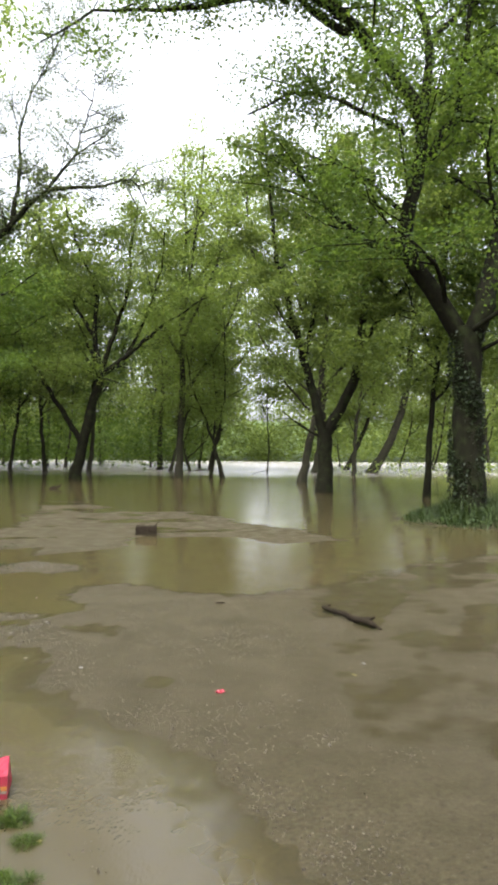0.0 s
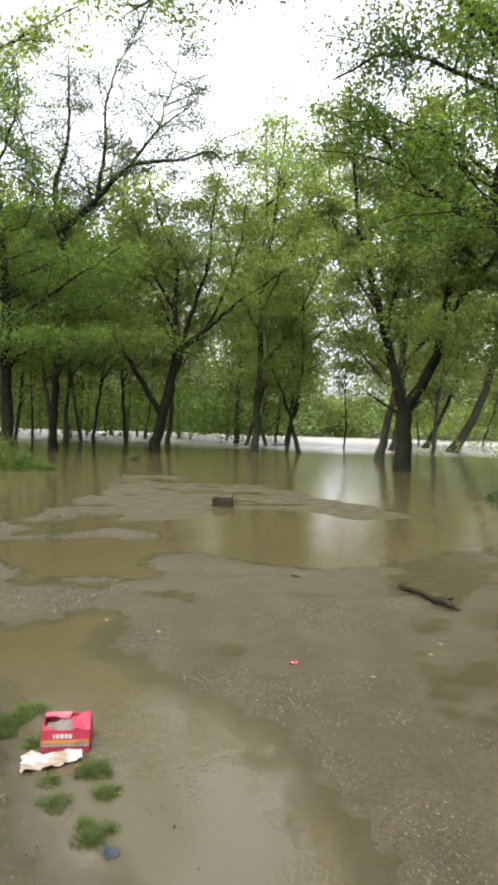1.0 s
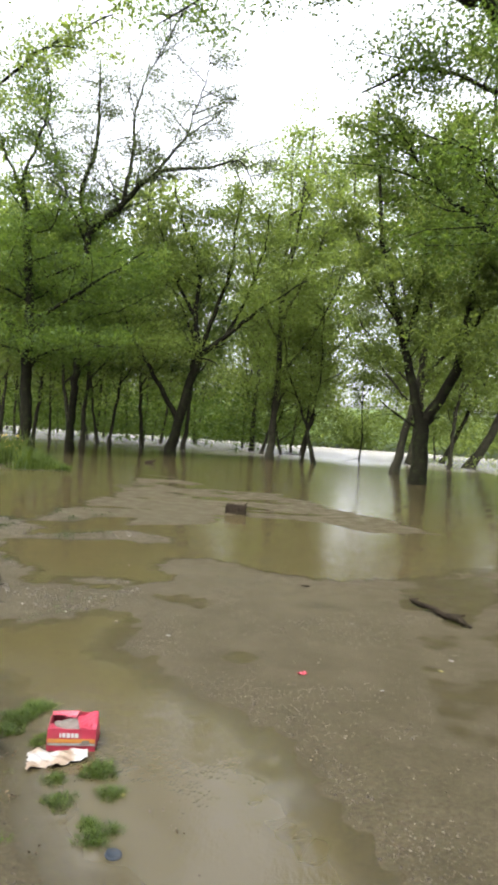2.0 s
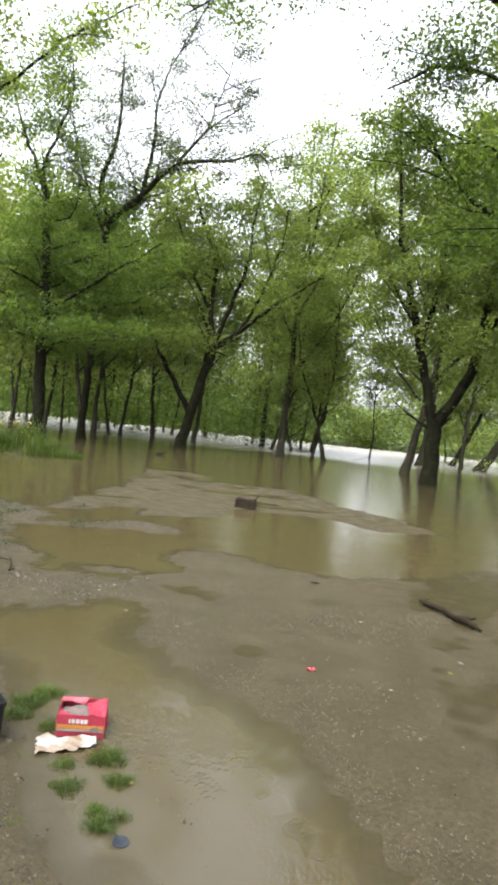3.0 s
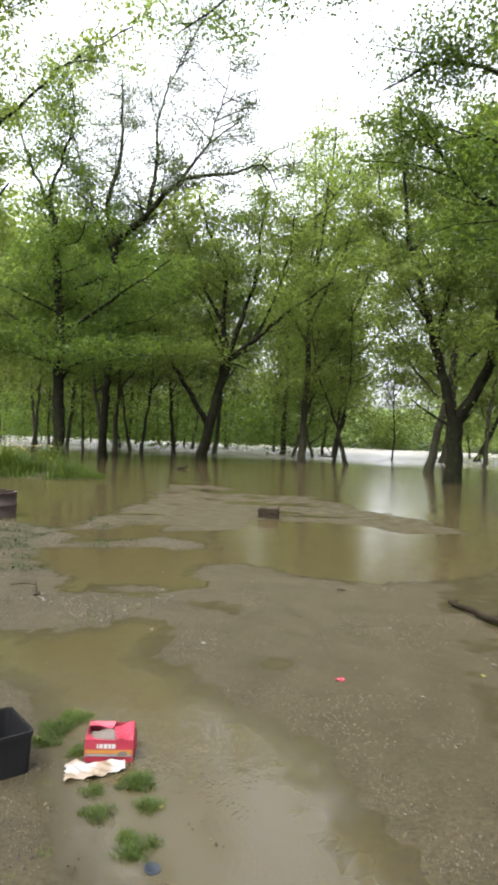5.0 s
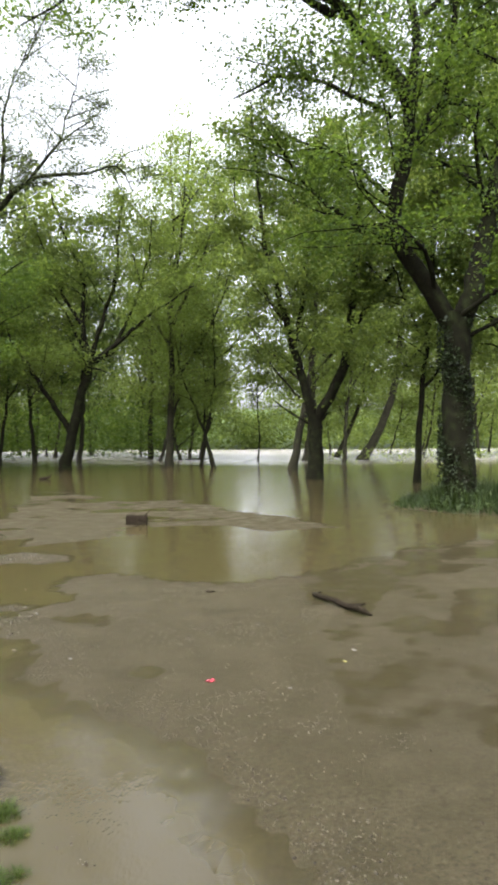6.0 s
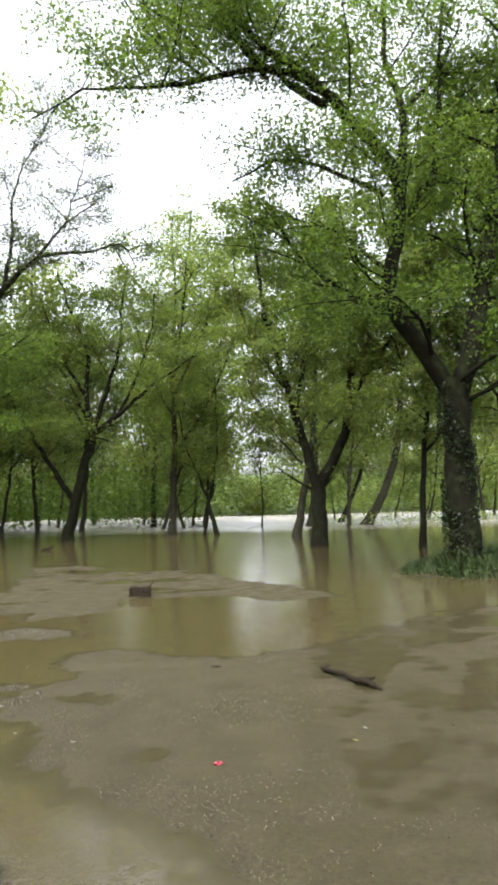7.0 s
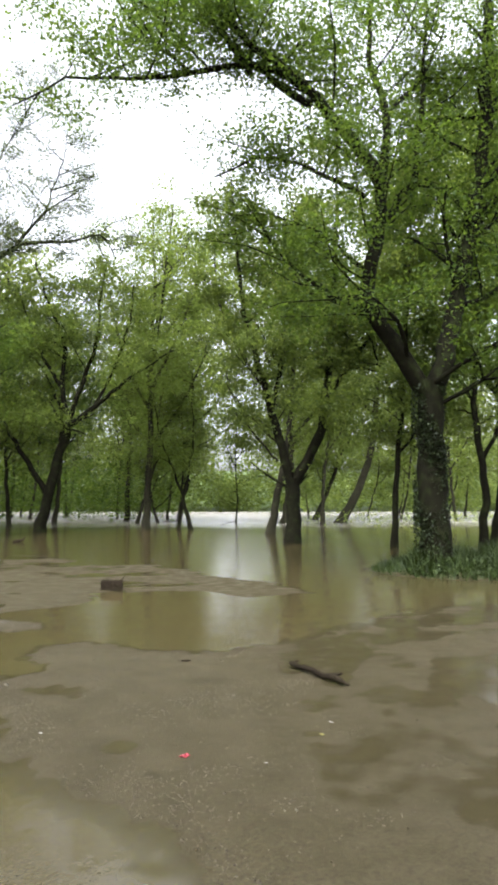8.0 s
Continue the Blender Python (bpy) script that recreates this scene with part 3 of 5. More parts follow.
tree((-10.3, 38.0, 0), [
    ([(0, 0, -0.4), (0.5, 0, 2.0), (1.2, 0, 4.8), (1.6, 0, 6.5)], 0.33, 0.24),
    ([(1.6, 0, 6.3), (1.15, 0, 8.5), (1.2, 0, 11.1), (0.2, 0, 13.5), (-0.6, 0, 16)], 0.19, 0.04),
    ([(0.5, 0, 2.0), (-0.85, -0.2, 4.35), (-2.06, -0.3, 6.3), (-2.9, -0.3, 7.6), (-3.8, 0, 9.6)], 0.20, 0.05),
    ([(1.55, 0, 6.2), (3.07, -0.3, 7.2), (5.25, -0.5, 9.0), (7.7, -0.5, 10.6)], 0.19, 0.04),
    ([(1.6, 0, 6.4), (2.3, -0.2, 8.5), (3.1, -0.3, 10.8), (3.25, -0.2, 13.4), (3.6, 0, 16)], 0.17, 0.03),
    ([(1.15, 0, 8.4), (-0.1, -0.2, 10.4), (-0.8, -0.2, 12.4), (-1.6, 0, 14.4)], 0.14, 0.03),
    ([(1.2, 0, 5.0), (0.9, 0.5, 7.5), (-0.6, 0.8, 10.2), (-2.4, 0.8, 12.8)], 0.13, 0.03),
    ([(3.07, -0.3, 7.2), (4.2, 0, 9.6), (5.0, 0, 12.4), (5.2, 0, 14.6)], 0.11, 0.03),
], "many-limbed leaning tree with brown bark, standing in flood water", leaves=38000, leaf=0.15, blob=0.50, seed=23, side=3.0, density=1.4, low=5.6, trunk_from=0.95, start=0.35)
tree((-15.5, 36.4, 0), [
    ([(-0.4, 0, -0.4), (-0.2, 0, 5), (0, 0, 11.4), (0.1, 0, 13.0)], 0.24, 0.2),
    ([(0.1, 0, 12.8), (-0.6, 0, 15.0), (0.1, 0, 17.4), (0.2, 0, 19.5), (0.1, 0, 22.5)], 0.20, 0.04),
    ([(0.1, 0, 12.8), (2.1, 0, 14.5), (3.9, 0, 16.2), (7.0, 0, 16.6), (8.7, 0, 17.0), (9.6, 0, 15.6)], 0.23, 0.03),
    ([(2.0, 0, 14.4), (2.3, 0.3, 17.4), (2.3, 0.4, 20), (2.9, 0.4, 22.5)], 0.15, 0.04),
    ([(3.8, 0, 16.1), (5.5, 0.2, 18.4), (7.2, 0.2, 19.6)], 0.12, 0.03),
    ([(5.4, 0.2, 18.2), (6.3, 0, 21), (6.8, 0, 24)], 0.06, 0.015),
    ([(2.8, 0.4, 22), (4.2, 0, 24), (5.0, 0, 26)], 0.04, 0.012),
    ([(-2.5, 0.5, 17.5), (-3.2, 0, 21), (-2.8, 0, 24)], 0.05, 0.012),
    ([(0.0, 0, 12.0), (-1.4, 0.3, 14.6), (-2.6, 0.5, 18)], 0.10, 0.02),
], "tall tree with bare crooked limbs and few young leaves", leaves=40000, leaf=0.115, blob=0.34, seed=24, side=3.7, density=1.7, twig_r=1.7, levels=3, start=0.1, leafmat=MAT_LEAF_SPARSE, bare=(0,))
tree((-15.4, 30.1, 0), [
    ([(0, 0, -0.3), (-0.15, 0, 3), (-0.2, 0, 6.5), (-0.6, 0, 11), (-1.1, 0, 13.2)], 0.33, 0.15),
    ([(-1.1, 0, 13.0), (-2.2, 0, 15.2), (-3.0, 0, 17.4)], 0.10, 0.03),
    ([(-1.1, 0, 13.0), (-0.5, 0, 14.7), (0.2, 0, 17), (0, 0, 19)], 0.10, 0.03),
    ([(-0.6, 0, 10.9), (0.6, 0, 10.9), (1.3, 0, 12.5)], 0.07, 0.02),
    ([(-0.2, 0, 6.4), (2.2, -0.3, 7.7), (4.3, -0.4, 9.0), (5.6, -0.5, 9.8)], 0.13, 0.03),
    ([(-0.2, 0, 5.6), (-2.2, -0.5, 7.0), (-4.0, -0.8, 8.4)], 0.12, 0.03),
    ([(-0.3, 0, 7.6), (-1.6, 1.2, 9.4), (-2.8, 1.8, 11.0)], 0.10, 0.02),
    ([(-0.2, 0, 4.4), (1.5, -0.6, 5.0), (3.2, -1.0, 5.2), (5.0, -1.2, 5.2)], 0.07, 0.02),
    ([(-0.2, 0, 4.8), (-1.6, -0.6, 5.3), (-3.2, -1.0, 5.4), (-4.8, -1.2, 5.2)], 0.07, 0.02),
    ([(-0.2, 0, 6.0), (1.4, 1.6, 6.8), (3.4, 2.6, 7.6), (5.0, 3.0, 8.6)], 0.09, 0.02),
    ([(-0.35, 0, 8.4), (1.2, 0.8, 9.2), (2.8, 1.4, 10.0), (4.0, 1.6, 10.6)], 0.08, 0.02),
    ([(-0.3, 0, 7.4), (-2.0, -0.8, 8.2), (-3.6, -1.0, 8.8), (-5.0, -1.0, 9.0)], 0.08, 0.02),
], "tall dark-trunked tree at the edge of a grassy rise, bare-topped", leaves=42000, leaf=0.14, blob=0.42, seed=25, side=3.0, density=1.6, low=3.4, leafmat=MAT_LEAF_SHADED, trunk_from=0.28)

IN_FLOOD = "slender tree with wet bark and fresh leaves, standing in flood water"
LEANING = "leaning tree with wet bark and fresh leaves, standing in flood water"
EXTRA = {
    39: [([(0.2, 0, 9), (2.0, 0, 13), (3.4, 0, 17), (4.0, 0, 20.5)], 0.12, 0.03), ([(0.2, 0, 12), (1.0, 0, 16), (1.6, 0, 22)], 0.10, 0.03)],
    31: [([(0.5, 0, 4), (-0.9, 0, 5.6), (-2.2, 0, 7.0)], 0.07, 0.02), ([(0.6, 0, 7), (-1.5, 0, 10), (-2.8, 0, 13), (-3.2, 0, 17)], 0.11, 0.03), ([(0.5, 0, 5), (-1.2, 0, 6.6), (-2.4, 0, 8.4)], 0.08, 0.02)],
    32: [([(0.5, 0, 6), (-2.0, 0, 8), (-4.2, 0, 10.5), (-5.0, 0, 14)], 0.12, 0.03), ([(0.4, 0, 5), (-1.5, 0, 5.8), (-3.0, 0, 7)], 0.08, 0.02)],
    47: [([(0.6, 0, 8), (3.5, 0, 11), (5.6, 0, 15), (6.6, 0, 20)], 0.12, 0.03), ([(0.8, 0, 12), (3.0, 0, 17), (4.0, 0, 24)], 0.12, 0.03), ([(0.5, 0, 6), (3.0, 0, 7.6), (5.0, 0, 9)], 0.08, 0.02)],
}
for (x, y), height, r, lean, limbs, spread, fork, leaves, lf, low, sd, lab, side in (
    ((2.83, 36.1), 19, 0.25, (1.5, 0), 6, 5.0, 0.3, 28000, 0.17, 4.0, 31, LEANING, 3.2),
    ((5.4, 54.0), 24, 0.35, (1.0, 0), 7, 6.5, 0.3, 24000, 0.22, 5.0, 32, LEANING, 3.8),
    ((10.1, 55.0), 23, 0.42, (4.4, 0), 6, 5.0, 0.35, 20000, 0.22, 4.0, 33, LEANING, 3.6),
    ((9.6, 66.0), 21, 0.26, (3.5, 0), 5, 4.0, 0.35, 12000, 0.26, 4.0, 34, LEANING, 3.6),
    ((7.7, 47.8), 20, 0.16, (0.4, 0), 6, 3.6, 0.3, 18000, 0.19, 3.6, 35, IN_FLOOD, 3.4),
    ((6.75, 24.7), 16, 0.14, (0.5, 0), 6, 2.8, 0.25, 34000, 0.15, 2.6, 36, IN_FLOOD, 2.6),
    ((9.6, 23.4), 18, 0.17, (0.1, 0), 6, 3.2, 0.2, 34000, 0.15, 2.4, 37, IN_FLOOD, 2.6),
    ((10.75, 25.1), 19, 0.24, (0.7, 0), 6, 3.4, 0.2, 34000, 0.15, 2.6, 38, IN_FLOOD, 2.8),
    ((-4.65, 42.4), 22, 0.26, (0.3, 0), 7, 5.0, 0.28, 30000, 0.18, 4.2, 39, IN_FLOOD, 3.2),
    ((-8.5, 61.9), 23, 0.26, (0.3, 0), 6, 5.0, 0.3, 18000, 0.22, 3.8, 40, IN_FLOOD, 3.8),
    ((-6.8, 54.8), 18, 0.15, (2.2, 0), 5, 3.4, 0.3, 14000, 0.20, 4.0, 41, LEANING, 3.4),
    ((-5.1, 56.8), 9, 0.13, (-1.2, 0), 5, 2.6, 0.2, 4500, 0.19, 1.8, 42, LEANING, 2.4),
    ((-3.6, 59.0), 26, 0.18, (1.4, 0), 6, 5.0, 0.4, 30000, 0.22, 6.5, 47, LEANING, 3.8),
    ((-12.9, 51.9), 20, 0.20, (0.8, 0), 6, 4.0, 0.3, 16000, 0.20, 3.4, 43, IN_FLOOD, 3.4),
    ((-16.2, 37.4), 15, 0.15, (-1.2, 0), 6, 3.6, 0.3, 24000, 0.15, 3.2, 44, LEANING, 3.2),
    ((-17.7, 42.8), 17, 0.19, (0.2, 0), 6, 4.0, 0.3, 20000, 0.18, 3.2, 45, IN_FLOOD, 3.2),
):
    stems = plain_stems(height, r, lean, limbs, spread, fork, sd)
    stems += EXTRA.get(sd, [])
    tree((x, y, 0), stems, lab, leaves=leaves, leaf=lf, blob=lf * 2.4, seed=sd, side=side, density=1.3, low=low, trunk_from=0.25, bark=MAT_BARK_FAR if y > 35 else MAT_BARK, leafmat=MAT_LEAF_SHADED if x < -9.5 else MAT_LEAF)
tree((-14.8, 18.4, 0), [
    ([(0, 0, -0.2), (0.1, 0, 3), (0.2, 0, 7), (0.1, 0, 12), (0.3, 0, 17)], 0.27, 0.06),
    ([(0.2, 0, 8.5), (2.2, 0.2, 10.5), (4.8, 0.2, 12.6), (7.2, 0.2, 13.8)], 0.09, 0.02),
    ([(0.2, 0, 6.0), (1.6, 0.4, 7.6), (3.0, 0.6, 9.4)], 0.11, 0.03),
    ([(0.2, 0, 10.5), (2.0, -0.5, 13.0), (4.5, -0.8, 15.2)], 0.10, 0.03),
    ([(0.1, 0, 4.6), (1.4, 0.6, 5.6), (2.6, 0.9, 6.8)], 0.09, 0.02),
    ([(0.1, 0, 7.0), (-1.8, 0.4, 9.0), (-3.2, 0.6, 11.0)], 0.10, 0.03),
], "leafy tree with spreading limbs beside the grassy shore", leaves=24000, leaf=0.13, blob=0.32, seed=46, side=2.6, density=1.3, low=3.8)

# forked young tree whose stems cross, and a thin sapling in the open gap
tree((-1.7, 41.2, 0), [
    ([(0.1, 0, -0.3), (-0.25, 0, 0.9), (-0.5, 0, 1.9)], 0.15, 0.12),
    ([(-0.5, 0, 1.8), (-0.9, 0, 3.2), (-1.9, 0, 5.6), (-2.4, 0, 8)], 0.10, 0.03),
    ([(-0.5, 0, 1.8), (-0.2, 0, 3.6), (0.1, 0, 5.6), (0.0, 0, 10)], 0.10, 0.03),
    ([(-0.6, 0, 2.2), (-0.5, 0.3, 5), (-0.8, 0.4, 9)], 0.07, 0.02),
    ([(-0.9, 0.5, -0.3), (-0.65, 0.3, 1.0), (-0.5, 0.1, 2.0), (-0.1, 0, 3.2)], 0.12, 0.09),
], "small forked tree with crossing stems, standing in flood water", leaves=9000, leaf=0.15, blob=0.45, seed=51, side=1.9, density=1.5, low=3.6, bare=(0, 4))
tree((1.45, 53.3, 0), [([(0, 0, -0.3), (0.1, 0, 2.5), (-0.05, 0, 5), (0.05, 0, 8)], 0.075, 0.03), ([(0, 0, 4.6), (-0.5, 0, 5.6), (-0.9, 0, 6.8)], 0.04, 0.015), ([(0, 0, 5.2), (0.6, 0, 6.3), (0.9, 0, 7.6)], 0.04, 0.015)],
     "thin sapling with a slight crown, standing in the open flood", leaves=1500, leaf=0.2, blob=0.35, seed=52, side=1.3, density=1.2)

# woods behind, in the water towards the river
WOODS = []
for k, (height, r, lean, limbs) in enumerate(((20, 0.15, (0.9, 0.3), 6), (22, 0.17, (-1.0, 0.2), 6), (16, 0.11, (1.9, 0), 5), (19, 0.13, (-1.7, -0.3), 6))):
    WOODS.append((height, plain_stems(height, r, lean, limbs, 4.4, 0.26, 70 + k), k))
place = np.random.default_rng(5)
spots = []
for _ in range(4000):
    y = place.uniform(46, 88)
    s = place.uniform(-0.62, 0.62)
    x = s * y
    if -0.075 < s < 0.13 or (s > 0 and (y < 62 or place.uniform() < 0.35)):
        continue
    if s < -0.06 and y < 56:
        continue
    if min([math.hypot(x - a, y - b) for a, b in spots] or [9]) < 4.6:
        continue
    spots.append((x, y))
    if len(spots) == 36:
        break
spots += [(-26.6, 47.5), (-25.0, 50.0), (-21.8, 46.4), (-20.0, 52.0), (-18.1, 49.0), (-15.8, 50.5), (-22.5, 34.0), (-27.0, 40.0), (-31.0, 48.0)]
made = {}
for q, (x, y) in enumerate(spots):
    height, stems, k = WOODS[q % 4]
    if k not in made:
        made[k] = tree((x, y, 0), stems, "flooded woodland tree with slim trunk and spring leaves", leaves=5000, leaf=0.37, blob=0.8, seed=80 + k, side=3.8, density=0.85, low=2.4, leafmat=MAT_LEAF_FAR, trunk_from=0.2, bark=MAT_BARK_FAR)
        tagged(made[k], group="flooded woods")
    else:
        copy_thing(made[k], pose(x, y, 0, 0, 0, place.uniform(0, 360)))

# unseen copies of the wood behind the camera, added to shade the foreground
for q in range(13):
    a, d = radians(152 + 236 * q / 12), 9 + 5 * (q % 3) + place.uniform(-1, 1)
    x, y = d * 1.3 * math.cos(a), -abs(d * math.sin(a)) - 1.5 if math.sin(a) < 0 else 3.0
    if y > 0 or abs(x) > 26:
        continue
    copy_thing(made[q % 4], pose(x, y, height_at(x, y), 0, 0, place.uniform(0, 360)))

# brush in the flood under the far trees, and the far bank's wood
rng = np.random.default_rng(90)


def far_wood(n_clumps, per, leaf):
    pts = []
    for _ in range(n_clumps):
        x = rng.uniform(-120, 120)
        y = 131 + abs(rng.normal(0, 12))
        top = 13 + 3.5 * math.sin(x * 0.045 + 1.0) + 2.5 * math.sin(x * 0.13) + (y - 131) * 0.25
        if 0 < x < 5.5:
            top = 6.0 + 0.8 * math.sin(x)
        z = 0.4 + rng.uniform(0, 1) ** 1.1 * max(2.0, top)
        pts.append(np.array([x, y, z]) + rng.normal(0, 1, (per, 3)) * np.array([1.7, 1.5, 1.0]))
    return leaf_mesh("far_wood", np.vstack(pts), leaf, MAT_LEAF_FAR)


tagged(new("far_wood", far_wood(4000, 36, 0.68)), "bushes and trees along the far river bank", "woods", kind="stuff")

# ---- ivy, grass and weeds ----


def ivy_on(centre, radius, z0, z1, n, seed):
    g = np.random.default_rng(seed)
    a, z = g.uniform(0, 2 * np.pi, n), z0 + (z1 - z0) * g.uniform(0, 1, n) ** 1.2
    keep = (np.sin(a * 2 + z * 1.7) + np.sin(z * 3.1 + a) + g.normal(0, 0.6, n)) > 0.1
    r = radius * (1 + 0.35 * np.exp(-z / 0.5)) + g.uniform(0.0, 0.09, n)
    return np.stack([centre[0] + r * np.cos(a), centre[1] + r * np.sin(a), z], 1)[keep]


rng = np.random.default_rng(101)
big_tree = bpy.data.objects["tree"]
tagged(part("ivy", leaf_mesh("ivy", ivy_on((0, 0), 0.34, 0.05, 4.6, 7500, 7), 0.085, MAT_IVY, 0.5), MAT_IVY, big_tree, "small ivy leaves on the bark"), kind="stuff")


def blades(spots, heights, width, lean, mat, name):
    """Bent, tapering grass blades: two quads' worth of strip each."""
    n = len(spots)
    yaw = rng.uniform(0, 2 * np.pi, n)
    d = np.stack([np.cos(yaw), np.sin(yaw), np.zeros(n)], 1)
    s = np.stack([-np.sin(yaw), np.cos(yaw), np.zeros(n)], 1)
    h = np.asarray(heights)[:, None]
    up = np.array([[0, 0, 1.0]])
    k = (rng.uniform(0.2, 1.0, n) * lean)[:, None]
    w = width * rng.uniform(0.6, 1.3, n)[:, None]
    mid, tip = spots + up * h * 0.55 + d * h * k * 0.35, spots + up * h * (1 - 0.25 * k) + d * h * k
    v = np.stack([spots - s * w, spots + s * w, mid + s * w * 0.8, mid - s * w * 0.8, tip], 1).reshape(-1, 3)
    b = np.arange(n)[:, None] * 5
    return mesh_from(name, v, [b + np.array([[0, 1, 2, 3]]), b + np.array([[3, 2, 4]])], mat, smooth=False)


def field(n, cx, cy, rx, ry, ground_least=-0.03):
    a, r = rng.uniform(0, 2 * np.pi, n), np.sqrt(rng.uniform(0, 1, n))
    x, y = cx + rx * r * np.cos(a), cy + ry * r * np.sin(a)
    z = ground_height(x, y)
    ok = z > ground_least
    return np.stack([x, y, z - 0.01], 1)[ok]


for nm, cx, cy, rx, ry, n, tall, lab in (("tall_grass", 7.0, 15.8, 3.2, 2.3, 12000, 0.5, "rank green grass and weeds round the tree on the rise"), ("tall_grass", -12.0, 20.4, 3.2, 1.5, 14000, 0.9, "tall yellow-green weeds on the flooded rise"), ("tall_grass", -15.6, 22.3, 3.4, 2.0, 10000, 0.9, "tall flowering weeds round the tall tree")):
    p = field(n, cx, cy, rx, ry)
    p = p[smooth_noise(p[:, 0], p[:, 1], 0.7, 61) + rng.normal(0, 0.5, len(p)) > -0.5]
    hgt = tall * rng.uniform(0.45, 1.25, len(p)) * (0.75 + 0.35 * smooth_noise(p[:, 0], p[:, 1], 0.5, 12))
    hgt = hgt * np.clip(0.4 + p[:, 2] * 9, 0.3, 1.1)
    tagged(new(nm, blades(p, np.clip(hgt, 0.08, None), 0.011, 0.8, MAT_WEED if cx > 0 else MAT_RANK, nm)), lab, "grass", kind="stuff")
p = field(11000, 7.2, 15.7, 3.2, 2.2)
p = p[smooth_noise(p[:, 0], p[:, 1], 0.5, 63) > -0.3]
p[:, 2] += np.clip(0.3 + p[:, 2] * 9, 0.25, 1.0) * rng.uniform(0.02, 0.4, len(p)) * (0.6 + 0.4 * smooth_noise(p[:, 0], p[:, 1], 0.6, 64))
tagged(new("leafy_weeds", leaf_mesh("leafy_weeds", p, 0.07, MAT_WEED)), "broad-leaved dark green weeds round the tree", "weeds", kind="stuff")
MAT_YELLOW = plain("yellow_petal", (0.30, 0.23, 0.015), 0.6, amount=0.1)
for cx, cy, rx, ry, n, z0, lab in ((-12.6, 20.2, 2.3, 1.0, 170, 0.75, "small yellow flowers over the weeds"), (-15.6, 22.0, 3.0, 1.6, 260, 0.8, "small yellow flowers among tall weeds"), (8.4, 15.6, 1.3, 1.5, 26, 0.32, "few yellow flowers in the rank grass")):
    p = field(n, cx, cy, rx, ry)
    p[:, 2] += z0 * rng.uniform(0.75, 1.25, len(p))
    tagged(new("wildflower", leaf_mesh("wildflower", p, 0.055, MAT_YELLOW, 0.0, 0.9)), lab, "flowers", kind="stuff")
p = field(12000, -4.9, 8.6, 1.7, 2.8, -0.004)
p = p[smooth_noise(p[:, 0], p[:, 1], 0.3, 33) + rng.normal(0, 0.3, len(p)) > 0.25]
tagged(new("low_weeds", leaf_mesh("low_weeds", p + np.array([[0, 0, 0.03]]) + rng.normal(0, 0.015, p.shape), 0.034, MAT_WEED, 0.0)), "low green weeds scattered over wet gravel", "weeds", kind="stuff")
p = field(1500, -2.7, 4.9, 1.2, 1.3, 0.0)
p = p[smooth_noise(p[:, 0], p[:, 1], 0.35, 34) > 0.75]
if len(p):
    tagged(new("low_weeds", leaf_mesh("low_weeds", p + np.array([[0, 0, 0.015]]), 0.022, MAT_WEED, 0.0)), "thin green weeds on wet gravel", "weeds", kind="stuff")


def grass_tuft(x, y, r, h, n, seed, lab="bright green grass tuft standing in shallow water"):
    global rng
    rng = np.random.default_rng(seed)
    n = int(n * 2.2)
    a, q = rng.uniform(0, 2 * np.pi, n), np.sqrt(rng.uniform(0, 1, n))
    wob = 1 + 0.25 * np.sin(a * 3 + seed)
    p = np.stack([r * q * wob * np.cos(a), r * q * wob * np.sin(a), np.zeros(n) - 0.012], 1)
    ob = tagged(new("grass_tuft", blades(p, h * rng.uniform(0.4, 1.05, n) * (1.1 - 0.5 * q), 0.0018, 1.3, MAT_GRASS, "grass_tuft")), lab, "grass tuft", "grass tufts in the puddle")
    ob.location = (x, y, max(-0.004, height_at(x, y)))


for k, (x, y, r, h, n) in enumerate(((-1.64, 3.17, 0.10, 0.075, 420), (-1.60, 3.31, 0.085, 0.075, 360), (-1.63, 3.02, 0.08, 0.06, 320), (-1.41, 2.97, 0.065, 0.06, 260), (-1.04, 2.77, 0.085, 0.07, 420), (-1.20, 2.655, 0.06, 0.05, 260), (-1.11, 2.50, 0.07, 0.055, 330), (-0.925, 2.61, 0.065, 0.055, 320),
                                   (-0.93, 2.38, 0.045, 0.055, 200), (-0.83, 2.37, 0.045, 0.05, 190), (-0.885, 2.30, 0.065, 0.06, 330), (-0.68, 1.93, 0.035, 0.04, 90), (-1.42, 2.67, 0.032, 0.03, 60), (-1.14, 2.30, 0.035, 0.025, 50), (-1.21, 2.21, 0.045, 0.03, 70), (-1.27, 2.04, 0.05, 0.03, 80))):
    grass_tuft(x, y, r, h, n, 200 + k)

# low branches that hang over the running river
rng = np.random.default_rng(120)
clumps = []
for _ in range(150):
    cx, cy = rng.uniform(6.5, 24), rng.uniform(44, 56)
    clumps.append(np.array([cx, cy, rng.uniform(0.15, 1.0)]) + rng.normal(0, 1, (7, 3)) * np.array([0.5, 0.5, 0.18]))
tagged(new("flooded_brush", leaf_mesh("flooded_brush", np.vstack(clumps), 0.2, MAT_LEAF_FAR)), "thin leafy brush half drowned at the river's edge", "brush", kind="stuff")
clumps = []
for _ in range(560):
    cy = rng.uniform(58, 96)
    cx = -cy * rng.uniform(0.06, 0.62)
    clumps.append(np.array([cx, cy, 0.8 + 5.2 * rng.uniform(0, 1) ** 1.2]) + rng.normal(0, 1, (46, 3)) * np.array([1.1, 1.1, 0.5]))
